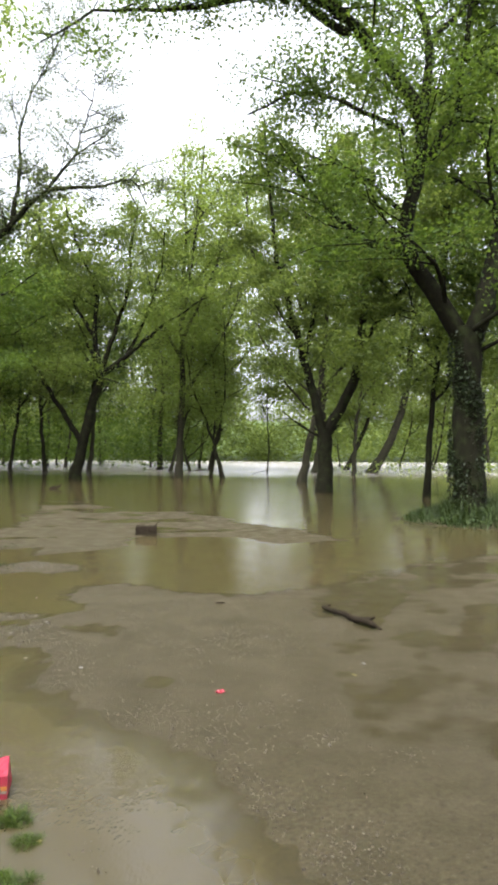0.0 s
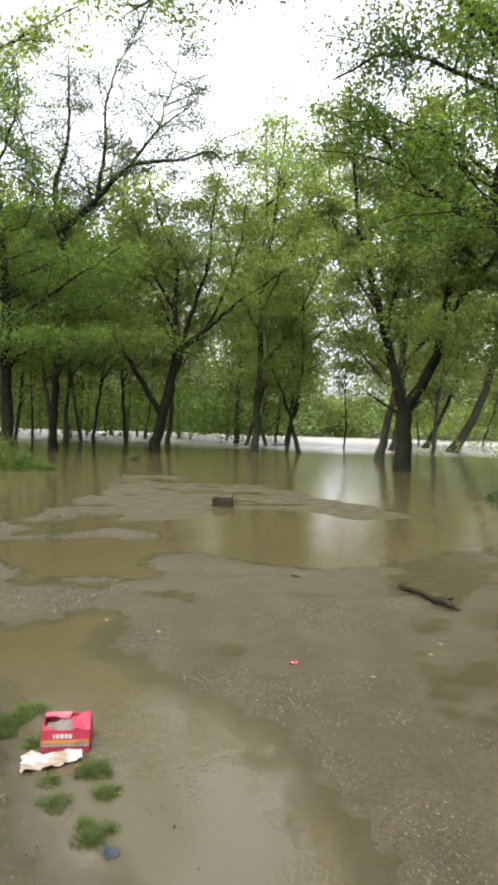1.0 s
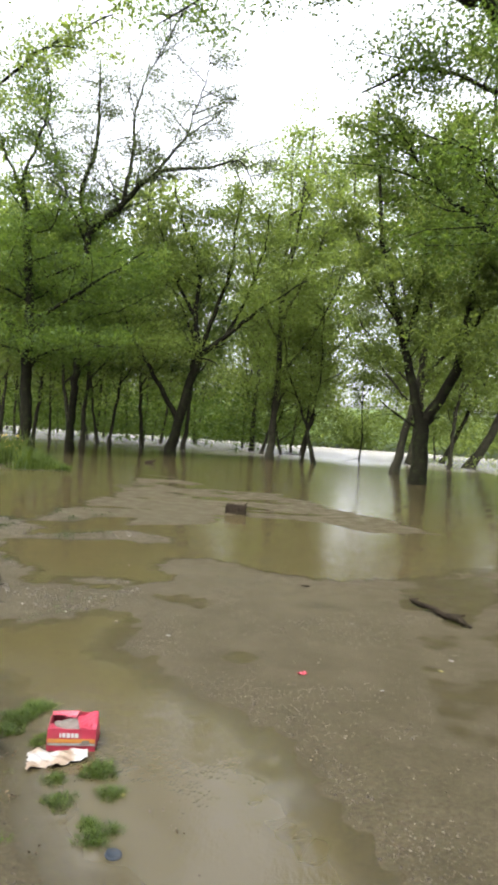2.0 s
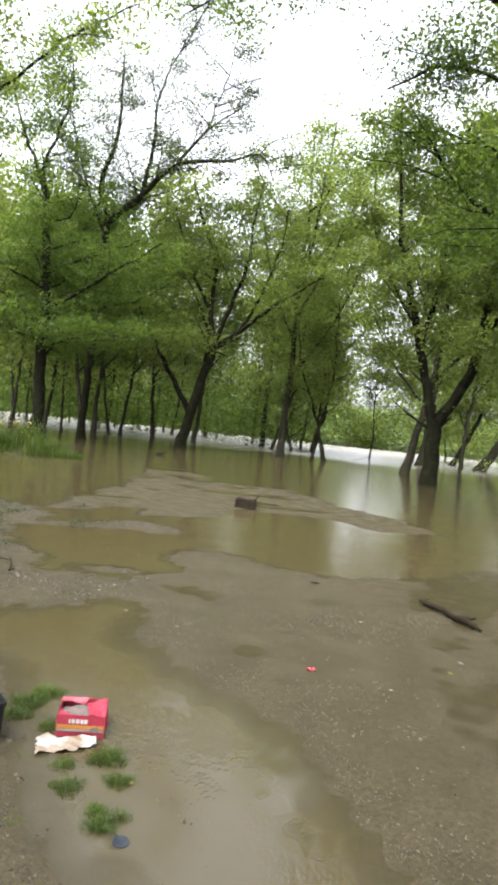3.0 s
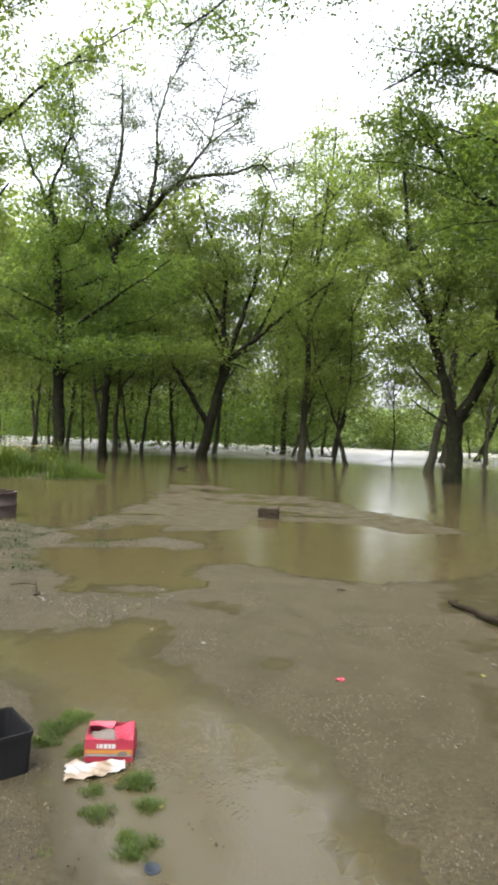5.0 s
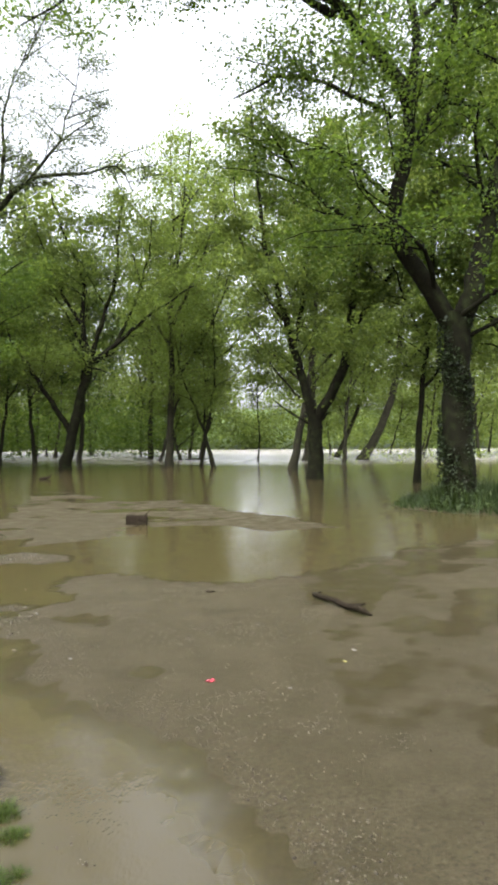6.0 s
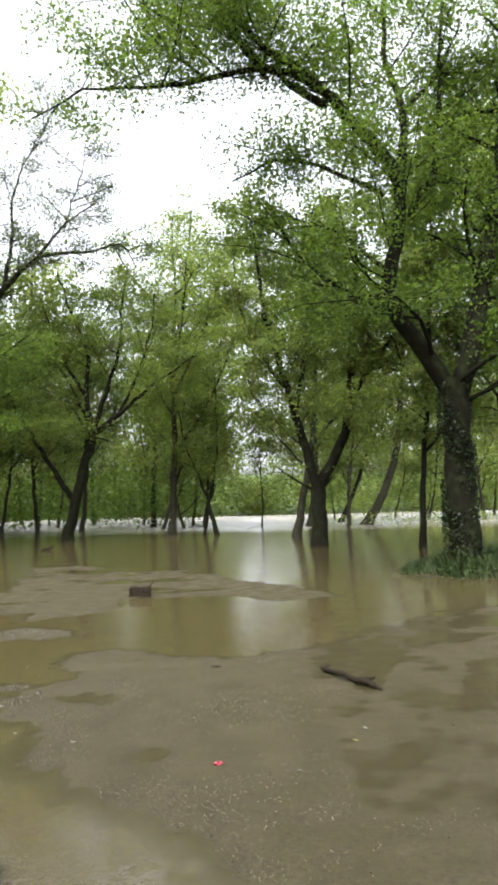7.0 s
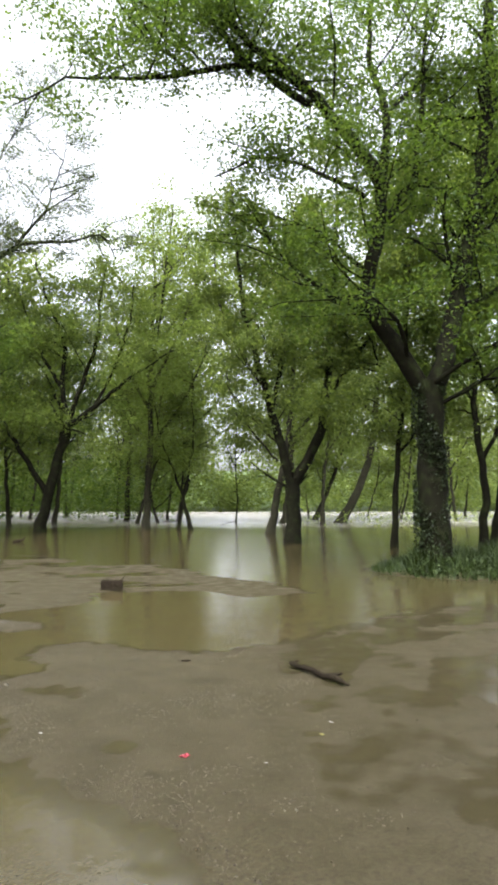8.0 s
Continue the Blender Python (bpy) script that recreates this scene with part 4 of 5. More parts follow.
tagged(new("undergrowth", leaf_mesh("undergrowth", np.vstack(clumps), 0.34, MAT_LEAF_SHADED)), "dark leafy undergrowth among the flooded trunks", "brush", kind="stuff")
clumps = []
for _ in range(130):
    cy = rng.uniform(66, 100)
    cx = cy * rng.uniform(0.10, 0.5)
    clumps.append(np.array([cx, cy, 1.4 + 4.6 * rng.uniform(0, 1) ** 1.3]) + rng.normal(0, 1, (46, 3)) * np.array([1.1, 1.1, 0.5]))
tagged(new("undergrowth", leaf_mesh("undergrowth", np.vstack(clumps), 0.34, MAT_LEAF_FAR)), "bright drooping brush beside the open river", "brush", kind="stuff")

# ---- gravel and litter ----


def pebble_mesh(name, pts, sizes, mat):
    """Low rounded stones, each its own shape, joined."""
    g = np.random.default_rng(140)
    ring = 5
    n = len(pts)
    a = np.arange(ring) / ring * 2 * np.pi
    r = sizes[:, None] * g.uniform(0.65, 1.2, (n, ring))
    rot = g.uniform(0, 6.28, n)[:, None]
    stretch = g.uniform(0.55, 1.0, n)[:, None]
    px, py = r * np.cos(a), r * np.sin(a) * stretch
    cx, cy = px * np.cos(rot) - py * np.sin(rot), px * np.sin(rot) + py * np.cos(rot)
    low = np.stack([pts[:, :1] + cx, pts[:, 1:2] + cy, np.tile(pts[:, 2:3] - sizes[:, None] * 0.3, (1, ring))], 2)
    high = np.stack([pts[:, :1] + cx * 0.72, pts[:, 1:2] + cy * 0.72, pts[:, 2:3] + sizes[:, None] * g.uniform(0.25, 0.5, (n, ring))], 2)
    top = (pts + np.stack([np.zeros(n), np.zeros(n), sizes * 0.5], 1))[:, None]
    v = np.concatenate([low, high, top], 1).reshape(-1, 3)
    b = np.arange(n)[:, None] * (2 * ring + 1)
    q = [b + np.array([[i, (i + 1) % ring, ring + (i + 1) % ring, ring + i]]) for i in range(ring)]
    t = [b + np.array([[ring + i, ring + (i + 1) % ring, 2 * ring]]) for i in range(ring)]
    return mesh_from(name, v, [np.vstack(q), np.vstack(t)], mat)


def stone_material(name, stops, rough=0.8):
    m, n, l, p = material(name)
    geo = n.new("ShaderNodeNewGeometry")
    v = coords(n, l)
    c = ramp(n, l, geo.outputs["Random Per Island"], stops)
    l.new(mix_rgb(n, l, ramp(n, l, noise_tex(n, l, v, 220, 3), [(0.35, (0.5, 0.5, 0.5)), (0.6, (0, 0, 0))]), c, (0.06, 0.05, 0.035)), p.inputs["Base Color"])
    p.inputs["Roughness"].default_value = rough
    p.inputs["Specular IOR Level"].default_value = 0.2
    return m


MAT_STONE = stone_material("wet_gravel", [(0.0, (0.012, 0.010, 0.007)), (0.4, (0.032, 0.025, 0.015)), (0.72, (0.056, 0.046, 0.029)), (0.94, (0.062, 0.052, 0.034)), (1.0, (0.076, 0.065, 0.046))])
rng = np.random.default_rng(141)
px, py = rng.uniform(-4.8, 2.6, 190000), 1.7 + 6.4 * rng.uniform(0, 1, 190000) ** 1.5
pz = ground_height(px, py)
ridge = inside(px, py, BAR)
thick = 0.75 * (inside(px, py, SHORE) > 0) + 1.5 * (inside(px, py, CORNER) > -0.05) + 0.8 * smooth_noise(px, py, 0.45, 40) + 0.6 * smooth_noise(px, py, 0.15, 41) + 1.25 * np.exp(-((ridge - 0.16) / 0.2) ** 2) * (py < 6.4) - 0.35 * np.clip(px - 0.5, 0, 2)
edge = np.exp(-((pz - 0.004) / 0.006) ** 2)
keep = (pz > 0.001) & (thick + 0.7 * edge + rng.normal(0, 0.6, len(px)) > 1.0)
pts = np.stack([px, py, pz], 1)[keep][:24000]
sz = 0.0036 + 0.0072 * rng.uniform(0, 1, len(pts)) ** 2.5
sz[rng.uniform(0, 1, len(pts)) > 0.985] *= 2.0
tagged(new("gravel", pebble_mesh("gravel", pts, sz, MAT_STONE)), "fine wet brown and grey gravel on the silt", "gravel", kind="stuff")

MAT_SHORE = stone_material("shore_stone", [(0.0, (0.014, 0.012, 0.008)), (0.5, (0.036, 0.030, 0.020)), (0.9, (0.070, 0.062, 0.046)), (1.0, (0.16, 0.15, 0.125))])
px, py = rng.uniform(-7.5, -1.6, 30000), rng.uniform(4.5, 10.4, 30000)
pz = ground_height(px, py)
keep = (pz > 0.002) & ((inside(px, py, SHORE) > 0) | (px < -1.9)) & (smooth_noise(px, py, 0.5, 44) + 0.7 * smooth_noise(px, py, 0.16, 45) + rng.normal(0, 0.5, len(px)) > 0.45)
pts = np.stack([px, py, pz], 1)[keep][:7000]
tagged(new("shore_gravel", pebble_mesh("shore_gravel", pts, 0.007 + 0.017 * rng.uniform(0, 1, len(pts)) ** 3, MAT_SHORE)), "coarse wet gravel with pale stones along the shore", "gravel", kind="stuff")

MAT_LITTER = stone_material("dead_leaf", [(0.0, (0.018, 0.013, 0.007)), (0.6, (0.05, 0.036, 0.018)), (1.0, (0.10, 0.075, 0.035))], 0.7)
px, py = rng.uniform(-5.5, 3.5, 420), 1.9 + 7.5 * rng.uniform(0, 1, 420) ** 1.3
lit = np.stack([px, py, np.maximum(0.002, ground_height(px, py)) + 0.006], 1)
for cx, cy, n, s in ((-0.80, 3.86, 12, 0.035), (-0.11, 3.11, 10, 0.03), (-0.68, 2.52, 10, 0.03), (-0.59, 2.42, 8, 0.025), (-3.1, 5.6, 26, 0.12), (-0.95, 2.89, 8, 0.02), (-1.33, 2.47, 14, 0.03), (-1.06, 2.16, 12, 0.03), (-1.46, 2.80, 8, 0.02)):
    q = np.stack([rng.normal(cx, s, n), rng.normal(cy, s, n), np.zeros(n)], 1)
    q[:, 2] = np.maximum(0.002, ground_height(q[:, 0], q[:, 1])) + 0.008
    lit = np.vstack([lit, q])
tagged(new("leaf_litter", leaf_mesh("leaf_litter", lit, 0.015, MAT_LITTER, 0.0)), "dark dead leaves and bark crumbs on wet silt", "leaf litter", kind="stuff")

MAT_PALE = plain("pale_scrap", (0.16, 0.152, 0.13), 0.6, amount=0.3)
MAT_RED = plain("red_plastic", (0.20, 0.012, 0.022), 0.5, amount=0.2)
MAT_SCRAP_YELLOW = plain("yellow_leaf", (0.13, 0.115, 0.02), 0.6, amount=0.2)


def scrap(name, x, y, size, mat, label, category, seed):
    """A small crumpled flat piece with thickness."""
    g = random.Random(seed)
    bm = bmesh.new()
    bmesh.ops.create_grid(bm, x_segments=4, y_segments=3, size=size / 2)
    for v in bm.verts:
        v.co.y *= 0.7
        v.co += Vector((g.gauss(0, size * 0.06), g.gauss(0, size * 0.06), g.uniform(0, size * 0.22)))
    ext = bmesh.ops.extrude_face_region(bm, geom=bm.faces[:])
    for v in [e for e in ext["geom"] if isinstance(e, bmesh.types.BMVert)]:
        v.co.z += max(0.0015, size * 0.04)
    ob = solid(name, bm, mat, label, category)
    ob.matrix_world = pose(x, y, max(0.0, height_at(x, y)) + 0.002, 0, 0, g.uniform(0, 180))
    return ob


scrap("plastic_scrap", -0.20, 4.27, 0.062, MAT_RED, "bright red plastic scrap lying on wet silt", "scrap", 1)
scrap("leaf", 0.76, 4.66, 0.04, MAT_SCRAP_YELLOW, "yellow fallen leaf on wet silt", "leaf", 2)
scrap("pebble", 0.87, 4.90, 0.036, MAT_PALE, "pale pebble on wet silt", "pebble", 3)
scrap("leaf", -0.87, 2.61, 0.025, MAT_SCRAP_YELLOW, "yellow fallen leaf on a grass tuft", "leaf", 4)
for k, (x, y) in enumerate(((-0.38, 5.5), (0.32, 4.15), (-1.75, 5.0), (-1.25, 4.75), (-3.35, 5.95), (-4.6, 9.9), (-5.0, 10.2), (-5.3, 9.6), (-2.35, 7.1), (-3.9, 6.4), (0.15, 5.6))):
    scrap("pebble", x, y, 0.018 + 0.004 * (k % 4), MAT_PALE, "small pale stone on wet gravel", "pebble", 10 + k)

# ---- driftwood ----
MAT_DRIFT = bark_material("driftwood", (0.009, 0.0065, 0.004), (0.032, 0.024, 0.015), 0.05)


def log_thing(name, pts, r0, r1, label, category, stubs=(), sides=10, mat=None):
    root = tagged(new(name), label, category)
    root.location = pts[0]
    rel = [tuple(np.array(p) - np.array(pts[0])) for p in pts]
    line = curve_points(rel, max(0.03, r0))
    t = Tubes()
    rad = np.linspace(r0, r1, len(line))
    rad[0] *= 0.55
    rad[-1] *= 0.5
    t.add(np.vstack([line[:1] - (line[1] - line[0]) * 0.2, line, line[-1:] + (line[-1] - line[-2]) * 0.2]), np.concatenate([[0.002], rad, [0.002]]), sides, 0.13)
    part("bark", t.mesh("bark", mat or MAT_DRIFT), None, root)
    for stub, r in stubs:
        t = Tubes()
        ln = curve_points([tuple(np.array(p) - np.array(pts[0])) for p in stub], 0.03)
        t.add(ln, np.linspace(r, r * 0.5, len(ln)), 6, 0.05)
        part("stub", t.mesh("stub", mat or MAT_DRIFT), None, root)
    return root


rng = np.random.default_rng(150)
log_thing("driftwood_branch", [(0.74, 6.60, 0.05), (0.82, 6.50, 0.035), (0.90, 6.31, 0.055), (1.01, 6.16, 0.032), (1.08, 6.04, 0.05), (1.16, 5.91, 0.035)], 0.023, 0.031, "dark rotten branch lying on wet silt", "driftwood", stubs=(([(1.08, 6.02, 0.05), (1.17, 6.03, 0.085)], 0.02), ([(1.12, 5.97, 0.04), (1.20, 5.86, 0.02)], 0.018), ([(1.04, 6.1, 0.04), (1.11, 6.08, 0.065), (1.14, 6.0, 0.08)], 0.016), ([(0.76, 6.57, 0.05), (0.83, 6.57, 0.075)], 0.014)))
chunk = tagged(new("driftwood_log"), "short squared dark timber chunk grounded in shallow water", "driftwood")
chunk.matrix_world = pose(-2.02, 12.64, -0.03, 0, 2, 3)
bm = box_bm(0.40, 0.22, 0.21, (0, 0, 0.105), 0.014)
bmesh.ops.subdivide_edges(bm, edges=[e for e in bm.edges if e.calc_length() > 0.15], cuts=5, use_grid_fill=True)
for v in bm.verts:
    v.co += Vector((rng.normal(0, 0.004), rng.normal(0, 0.005), rng.normal(0, 0.005)))
part("timber", bm, MAT_DRIFT, chunk)
t = Tubes()
t.add(curve_points([(0.14, 0.02, 0.2), (0.19, 0.01, 0.25), (0.24, 0.0, 0.31)], 0.03), np.linspace(0.016, 0.006, len(curve_points([(0.14, 0.02, 0.2), (0.19, 0.01, 0.25), (0.24, 0.0, 0.31)], 0.03))), 6, 0.05)
part("stub", t.mesh("stub", MAT_DRIFT), None, chunk)
log_thing("driftwood_log", [(-8.75, 28.4, 0.02), (-8.55, 28.5, 0.05), (-8.3, 28.5, 0.10)], 0.07, 0.05, "small dark snag sticking out of flood water", "driftwood", stubs=(([(-8.4, 28.5, 0.08), (-8.22, 28.5, 0.22)], 0.045),))
log_thing("driftwood_branch", [(-4.9, 58.2, 0.03), (-4.0, 58.3, 0.06), (-3.0, 58.2, 0.03)], 0.06, 0.03, "long thin branch floating between the trunks", "driftwood")
log_thing("driftwood_branch", [(0.2, 49.5, 0.03), (1.0, 49.8, 0.25), (1.6, 50.0, 0.5)], 0.03, 0.015, "thin twig branch rising from the water", "driftwood")
log_thing("driftwood_branch", [(-3.55, 5.90, 0.03), (-3.40, 5.92, 0.05), (-3.29, 5.93, 0.04)], 0.008, 0.006, "forked dark twig on wet gravel", "driftwood", stubs=(([(-3.29, 5.93, 0.06), (-3.18, 5.75, 0.05), (-3.10, 5.56, 0.03)], 0.008), ([(-3.12, 5.6, 0.03), (-3.02, 5.52, 0.07)], 0.012)))
log_thing("twig", [(-0.36, 6.86, 0.02), (-0.27, 6.84, 0.025)], 0.012, 0.008, "small dark twig at the water's edge", "twig")

# ---- things left on the shore ----
MAT_CARTON = plain("red_carton", (0.22, 0.012, 0.028), 0.45, (0.20, 0.05, 0.05), 0.3, 14)
MAT_CARTON_IN = plain("carton_inside", (0.085, 0.066, 0.054), 0.8)
MAT_ORANGE_BAND = plain("orange_print", (0.30, 0.12, 0.015), 0.45, amount=0.15)
MAT_WHITE_PRINT = plain("white_print", (0.155, 0.148, 0.132), 0.45, amount=0.15)
MAT_WHITE = plain("white_film", (0.24, 0.235, 0.22), 0.5, (0.13, 0.072, 0.02), 0.95, 9, lo=0.46, hi=0.6)
MAT_LETTER = plain("white_lettering", (0.34, 0.33, 0.31), 0.45, amount=0.1)
MAT_BLACK = plain("black_plastic", (0.008, 0.008, 0.0085), 0.6, (0.018, 0.016, 0.013), 0.4, 6, gloss=0.15)
MAT_RUST = plain("rusty_steel", (0.024, 0.013, 0.0085), 0.85, (0.02, 0.014, 0.010), 0.8, 5, 0.5)
MAT_ORANGE = plain("faded_orange", (0.16, 0.055, 0.010), 0.6, (0.12, 0.06, 0.02), 0.6, 6)
MAT_BLUE = plain("blue_grey_plastic", (0.013, 0.018, 0.024), 0.6, (0.05, 0.045, 0.035), 0.5, 40, gloss=0.2)
MAT_BROWN = plain("brown_plastic", (0.012, 0.009, 0.007), 0.7, (0.03, 0.022, 0.015), 0.4, 10, gloss=0.12)


def panel(name, corners, thick, mat, parent, dent=0.0, seed=1, label=""):
    """A thin board between four corners, a little buckled, with real thickness."""
    g = random.Random(seed)
    a, b, c, d = [Vector(p) for p in corners]
    bm = bmesh.new()
    k = 8
    nrm = (b - a).cross(d - a).normalized()
    grid = []
    for i in range(k + 1):
        for j in range(k + 1):
            u, v = i / k, j / k
            p = (a * (1 - u) + b * u) * (1 - v) + (d * (1 - u) + c * u) * v
            wave = dent * (math.sin(u * 5 + seed) * math.sin(v * 4 + seed * 2) + g.uniform(-0.35, 0.35))
            grid.append(bm.verts.new(p + nrm * wave))
    for i in range(k):
        for j in range(k):
            bm.faces.new([grid[q] for q in (i * (k + 1) + j, (i + 1) * (k + 1) + j, (i + 1) * (k + 1) + j + 1, i * (k + 1) + j + 1)])
    ext = bmesh.ops.extrude_face_region(bm, geom=bm.faces[:])
    for v in [e for e in ext["geom"] if isinstance(e, bmesh.types.BMVert)]:
        v.co -= nrm * thick
    bmesh.ops.recalc_face_normals(bm, faces=bm.faces[:])
    return part(name, bm, mat, parent, label)


carton = tagged(new("carton"), "crushed red food carton, torn open, in a puddle", "carton")
carton.matrix_world = pose(-1.35, 2.885, -0.003, 0, 0, 14)
W, D, HT = 0.23, 0.20, 0.11
front = panel("front_panel", [(0, 0, 0), (W, 0, 0), (W, 0, HT), (0, 0, HT)], 0.003, MAT_CARTON, carton, 0.0008, 2)
panel("side_panel", [(0, D, 0), (0, 0, 0), (0, 0, HT), (-0.01, D, HT)], 0.003, MAT_CARTON, carton, 0.002, 3)
panel("side_panel", [(W, 0, 0), (W, D, 0), (W - 0.012, D, HT), (W, 0, HT)], 0.003, MAT_CARTON, carton, 0.002, 4)
panel("back_panel", [(W, D, 0), (0, D, 0), (-0.01, D, HT), (W - 0.012, D, HT)], 0.003, MAT_CARTON, carton, 0.002, 5)
panel("bottom_panel", [(0.003, 0.003, 0.004), (W - 0.003, 0.003, 0.004), (W - 0.003, D - 0.003, 0.004), (0.003, D - 0.003, 0.004)], 0.003, MAT_CARTON_IN, carton, 0.0, 6)
panel("flap", [(0.15, 0.01, HT - 0.004), (W, 0.0, HT + 0.003), (W - 0.012, D, HT + 0.004), (0.115, D - 0.02, HT - 0.012)], 0.003, MAT_CARTON, carton, 0.007, 7)
panel("flap", [(0, 0.0, HT + 0.002), (0.10, 0.004, HT - 0.004), (0.085, 0.06, HT - 0.035), (0.004, 0.08, HT - 0.01)], 0.003, MAT_CARTON, carton, 0.005, 8)
panel("flap", [(-0.008, 0.165, HT - 0.004), (0.11, 0.16, HT - 0.012), (0.13, D, HT + 0.006), (-0.01, D, HT + 0.003)], 0.003, MAT_CARTON, carton, 0.006, 9)
panel("torn_liner", [(0.006, 0.05, HT - 0.045), (0.15, 0.03, HT - 0.035), (0.14, 0.17, HT - 0.025), (0.006, 0.165, HT - 0.03)], 0.002, MAT_CARTON_IN, carton, 0.009, 11, "wet grey-brown inner liner")
panel("orange_band", [(0.002, -0.0032, 0.046), (W - 0.002, -0.0032, 0.046), (W - 0.002, -0.0032, 0.064), (0.002, -0.0032, 0.064)], 0.001, MAT_ORANGE_BAND, front, 0.0003, 2)
panel("white_band", [(0.002, -0.0032, 0.032), (W - 0.002, -0.0032, 0.032), (W - 0.002, -0.0032, 0.043), (0.002, -0.0032, 0.043)], 0.001, MAT_WHITE_PRINT, front, 0.0003, 2)
for k, (x0, w) in enumerate(((0.058, 0.008), (0.071, 0.015), (0.091, 0.018), (0.114, 0.013), (0.131, 0.016))):
    panel("printed_bar", [(x0, -0.0034, 0.071), (x0 + w, -0.0034, 0.071), (x0 + w, -0.0034, 0.092), (x0, -0.0034, 0.092)], 0.001, MAT_LETTER, front, 0.0, 2)
panel("printed_patch", [(0.155, -0.0036, 0.034), (0.205, -0.0036, 0.036), (0.20, -0.0036, 0.058), (0.168, -0.0036, 0.056)], 0.001, MAT_CARTON_IN, front, 0.0, 2)

# crumpled white bag in front of the carton
g = random.Random(8)
bm = bmesh.new()
bmesh.ops.create_grid(bm, x_segments=26, y_segments=14, size=0.5)
for v in bm.verts:
    u, w = v.co.x + 0.5, v.co.y + 0.5
    v.co.x = u * 0.275
    v.co.y = (w - 0.5) * (0.165 - 0.10 * u) + 0.012 * math.sin(u * 9)
    v.co.z = 0.012 + 0.010 * math.sin(u * 17 + w * 5) * math.sin(w * 7 + u * 4) + 0.02 * u * w + g.uniform(-0.003, 0.003)
    if u < 0.04 or w < 0.05:
        v.co.x += g.uniform(-0.006, 0.006)
        v.co.y += g.uniform(-0.008, 0.008)
ext = bmesh.ops.extrude_face_region(bm, geom=bm.faces[:])
for v in [e for e in ext["geom"] if isinstance(e, bmesh.types.BMVert)]:
    v.co.z += 0.0015
bmesh.ops.recalc_face_normals(bm, faces=bm.faces[:])
bag = solid("plastic_bag", bm, MAT_WHITE, "crumpled white plastic bag stained brown, by the carton", "bag", smooth=True)
bag.matrix_world = pose(-1.385, 2.755, 0.0, 0, 0, 24)


def tub(name, sx, sy, sz, wall, taper, mat, label, category, rim=0.012):
    """An open rectangular tub with tapering walls, a floor and a rolled rim."""
    root = tagged(new(name), label, category)

    def ring(x, y, z, r=0.03, k=4):
        out = []
        for cx, cy, a0 in ((x / 2 - r, y / 2 - r, 0), (-x / 2 + r, y / 2 - r, 90), (-x / 2 + r, -y / 2 + r, 180), (x / 2 - r, -y / 2 + r, 270)):
            out += [(cx + r * math.cos(radians(a0 + 90 * q / k)), cy + r * math.sin(radians(a0 + 90 * q / k)), z) for q in range(k + 1)]
        return out

    def loft(rings, close_last):
        bm = bmesh.new()
        vs = [[bm.verts.new(p) for p in r] for r in rings]
        for a, b in zip(vs, vs[1:]):
            for i in range(len(a)):
                j = (i + 1) % len(a)
                bm.faces.new((a[i], a[j], b[j], b[i]))
        if close_last:
            bm.faces.new(vs[0][::-1])
            bm.faces.new(vs[-1])
        bmesh.ops.recalc_face_normals(bm, faces=bm.faces[:])
        return bm

    part("body", loft([ring(sx - taper, sy - taper, 0), ring(sx, sy, sz), ring(sx - 2 * wall, sy - 2 * wall, sz), ring(sx - taper - 2 * wall, sy - taper - 2 * wall, wall)], True), mat, root)
    part("rim", loft([ring(sx + 2 * rim, sy + 2 * rim, sz - 0.018), ring(sx + 2 * rim, sy + 2 * rim, sz + 0.004), ring(sx - 0.002, sy - 0.002, sz + 0.006), ring(sx + 0.002, sy + 0.002, sz - 0.018), ring(sx + 2 * rim, sy + 2 * rim, sz - 0.018)], False), mat, root)
    return root


bin_thing = tub("storage_tub", 0.43, 0.32, 0.19, 0.006, 0.018, MAT_BLACK, "open black plastic tub standing on wet gravel", "tub", rim=0.004)
ax, ay = Vector((-0.65, -0.76, 0)), Vector((-0.76, 0.65, 0))
c0 = Vector((-1.535, 2.725, 0)) + ax * 0.21 + ay * 0.155
bin_thing.matrix_world = Matrix.Translation((c0.x, c0.y, max(0, height_at(c0.x, c0.y)) - 0.004)) @ pose(0, 0, 0, 0, 0, math.degrees(math.atan2(ax.y, ax.x)))


def revolve(profile, sides=36):
    bm = bmesh.new()
    rings = [[bm.verts.new((r * math.cos(2 * math.pi * i / sides), r * math.sin(2 * math.pi * i / sides), z)) for i in range(sides)] for r, z in profile]
    for a, b in zip(rings, rings[1:]):
        for i in range(sides):
            j = (i + 1) % sides
            bm.faces.new((a[i], a[j], b[j], b[i]))
    bm.faces.new(rings[0][::-1])
    bm.faces.new(rings[-1])
    for f in bm.faces:
        f.smooth = len(f.verts) == 4
    return bm


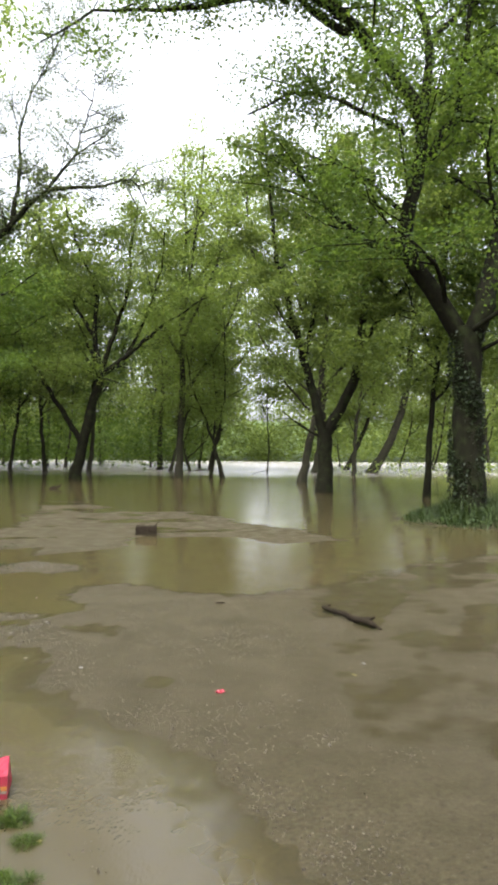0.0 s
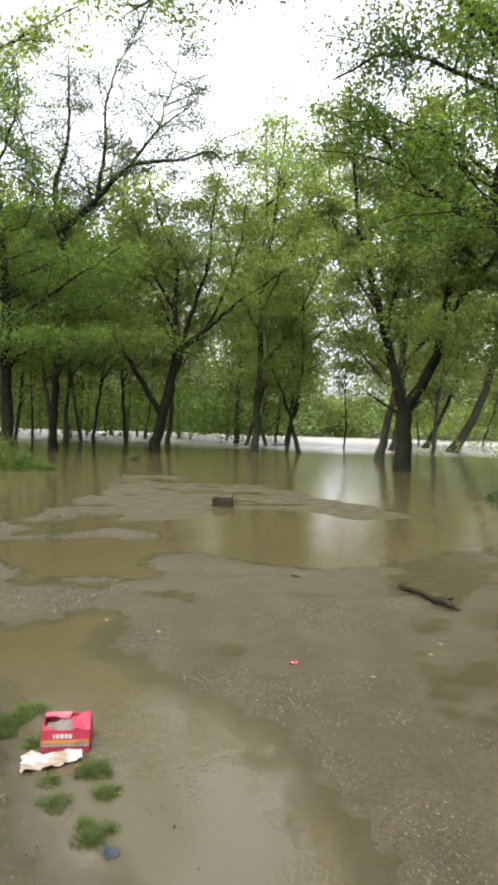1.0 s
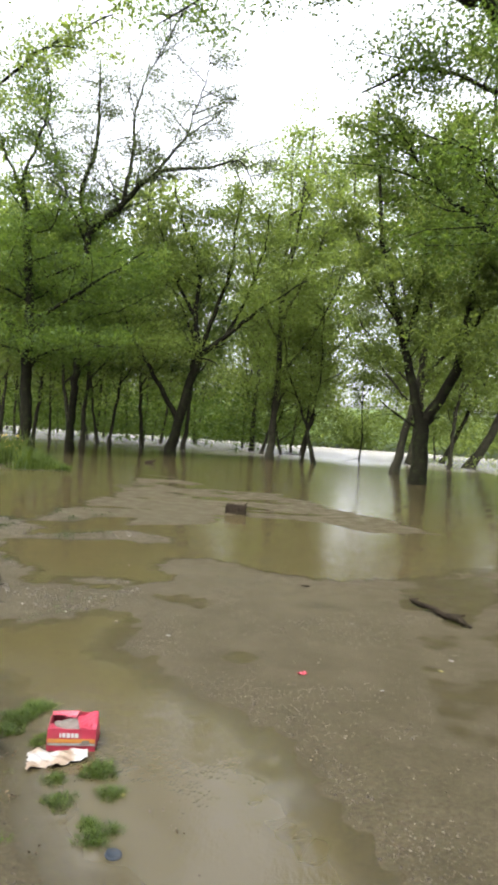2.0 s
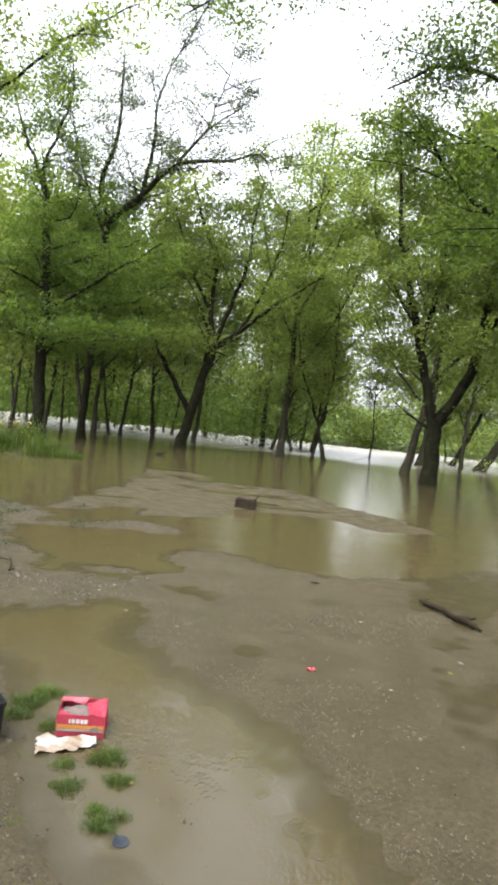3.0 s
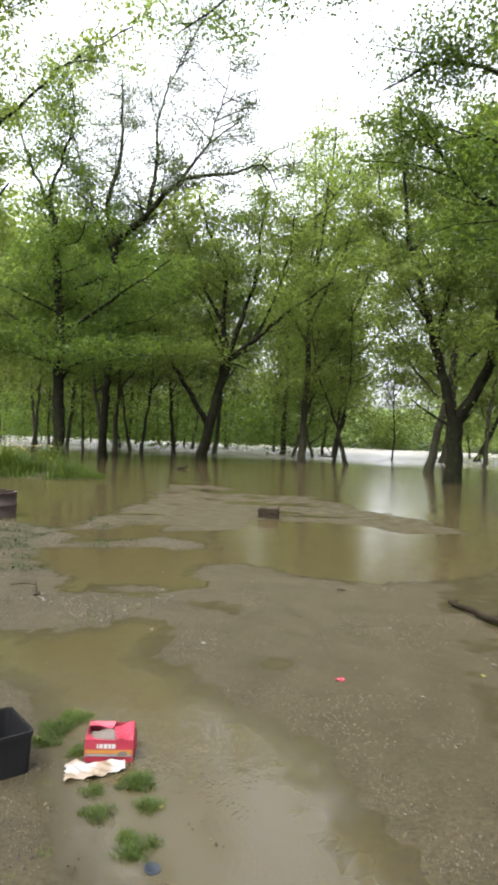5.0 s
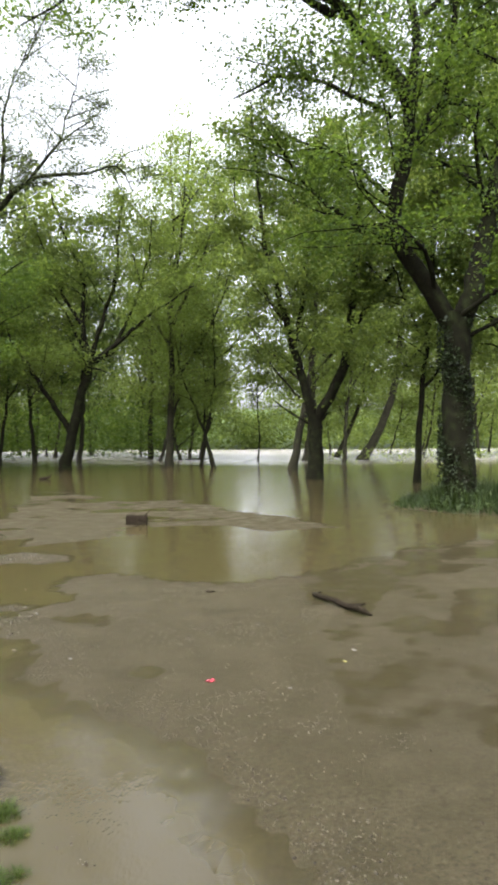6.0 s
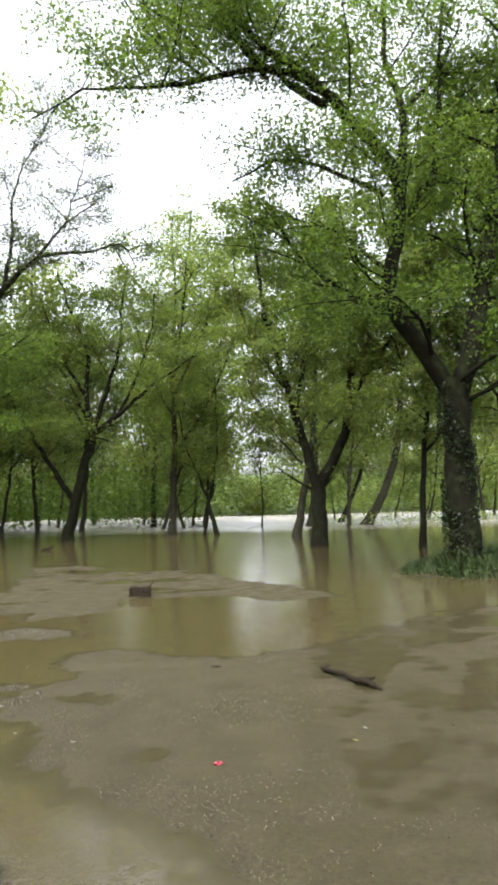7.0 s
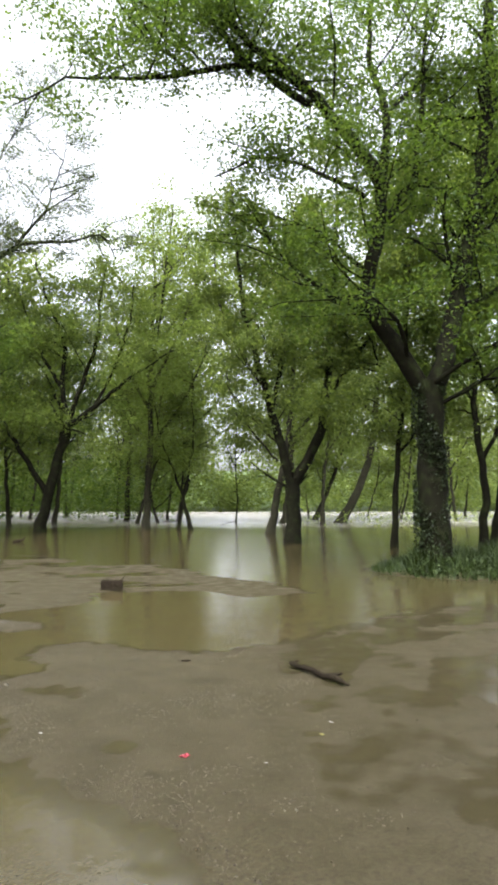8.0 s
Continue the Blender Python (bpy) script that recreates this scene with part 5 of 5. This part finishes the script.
drum = tagged(new("half_drum"), "rusty cut-off steel drum holding debris, on the shore", "drum")
DX, DY = -6.72, 10.62
drum.location = (DX, DY, max(0.0, height_at(DX, DY)) - 0.01)
part("shell", revolve([(0.40, 0.0), (0.405, 0.02), (0.40, 0.04), (0.40, 0.20), (0.412, 0.215), (0.412, 0.235), (0.40, 0.25), (0.40, 0.43), (0.415, 0.44), (0.415, 0.455), (0.392, 0.455), (0.392, 0.30)]), MAT_RUST, drum)
rng = np.random.default_rng(160)
for k in range(7):
    a = k * 0.9
    t = Tubes()
    t.add(curve_points([(0.3 * math.cos(a), 0.3 * math.sin(a), 0.33), (0.05 * math.cos(a + 1), 0.1 * math.sin(a), 0.42), (0.34 * math.cos(a + 2.4), 0.34 * math.sin(a + 2.4), 0.46)], 0.08), np.full(len(curve_points([(0.3 * math.cos(a), 0.3 * math.sin(a), 0.33), (0.05 * math.cos(a + 1), 0.1 * math.sin(a), 0.42), (0.34 * math.cos(a + 2.4), 0.34 * math.sin(a + 2.4), 0.46)], 0.08)), 0.022), 7, 0.08)
    part("stick", t.mesh("stick", MAT_DRIFT), None, drum)
hutch = tagged(new("orange_crate"), "weathered orange wooden box behind the rusty drum", "crate")
hutch.matrix_world = pose(-7.85, 11.75, max(0.0, height_at(-7.85, 11.75)), 0, 0, 22)
for k in range(4):
    part("board", box_bm(0.72, 0.022, 0.225, (0, -0.33, 0.115 + k * 0.232), 0.004), MAT_ORANGE, hutch)
    part("board", box_bm(0.022, 0.64, 0.225, (0.36, 0, 0.115 + k * 0.232), 0.004), MAT_ORANGE, hutch)
    part("board", box_bm(0.022, 0.64, 0.225, (-0.36, 0, 0.115 + k * 0.232), 0.004), MAT_ORANGE, hutch)
    part("board", box_bm(0.72, 0.022, 0.225, (0, 0.33, 0.115 + k * 0.232), 0.004), MAT_ORANGE, hutch)
part("lid", box_bm(0.80, 0.74, 0.025, (0, 0, 0.945), 0.005), MAT_RUST, hutch, "dark weathered lid")

lid = solid("cup_lid", revolve([(0.034, 0.0), (0.037, 0.004), (0.036, 0.010), (0.030, 0.014), (0.028, 0.009), (0.004, 0.010)], 24), MAT_BLUE, "blue-grey plastic cup lid floating by a grass tuft", "lid")
lid.matrix_world = pose(-0.775, 2.225, 0.001, 9, 6, 30) @ Matrix.Diagonal((0.9, 0.85, 0.7, 1))
pot = solid("pot_lid", revolve([(0.155, 0.0), (0.16, 0.008), (0.155, 0.022), (0.12, 0.030), (0.02, 0.034)], 40), MAT_BROWN, "round dark brown plastic lid on wet gravel", "lid")
pot.matrix_world = pose(-0.86, 1.645, max(0, height_at(-0.86, 1.645)), 2, 0, 0)
card = tagged(new("cardboard_tray"), "flat white cardboard tray lying in shallow water", "tray")
card.matrix_world = pose(-0.42, 1.985, 0.0, 0, 0, -117)
part("board", box_bm(0.20, 0.10, 0.045, (0.10, 0.05, 0.024), 0.003), MAT_WHITE_PRINT, card)
part("slot", box_bm(0.09, 0.006, 0.004, (0.125, 0.035, 0.047), 0.001), MAT_BLACK, card, "dark slit")
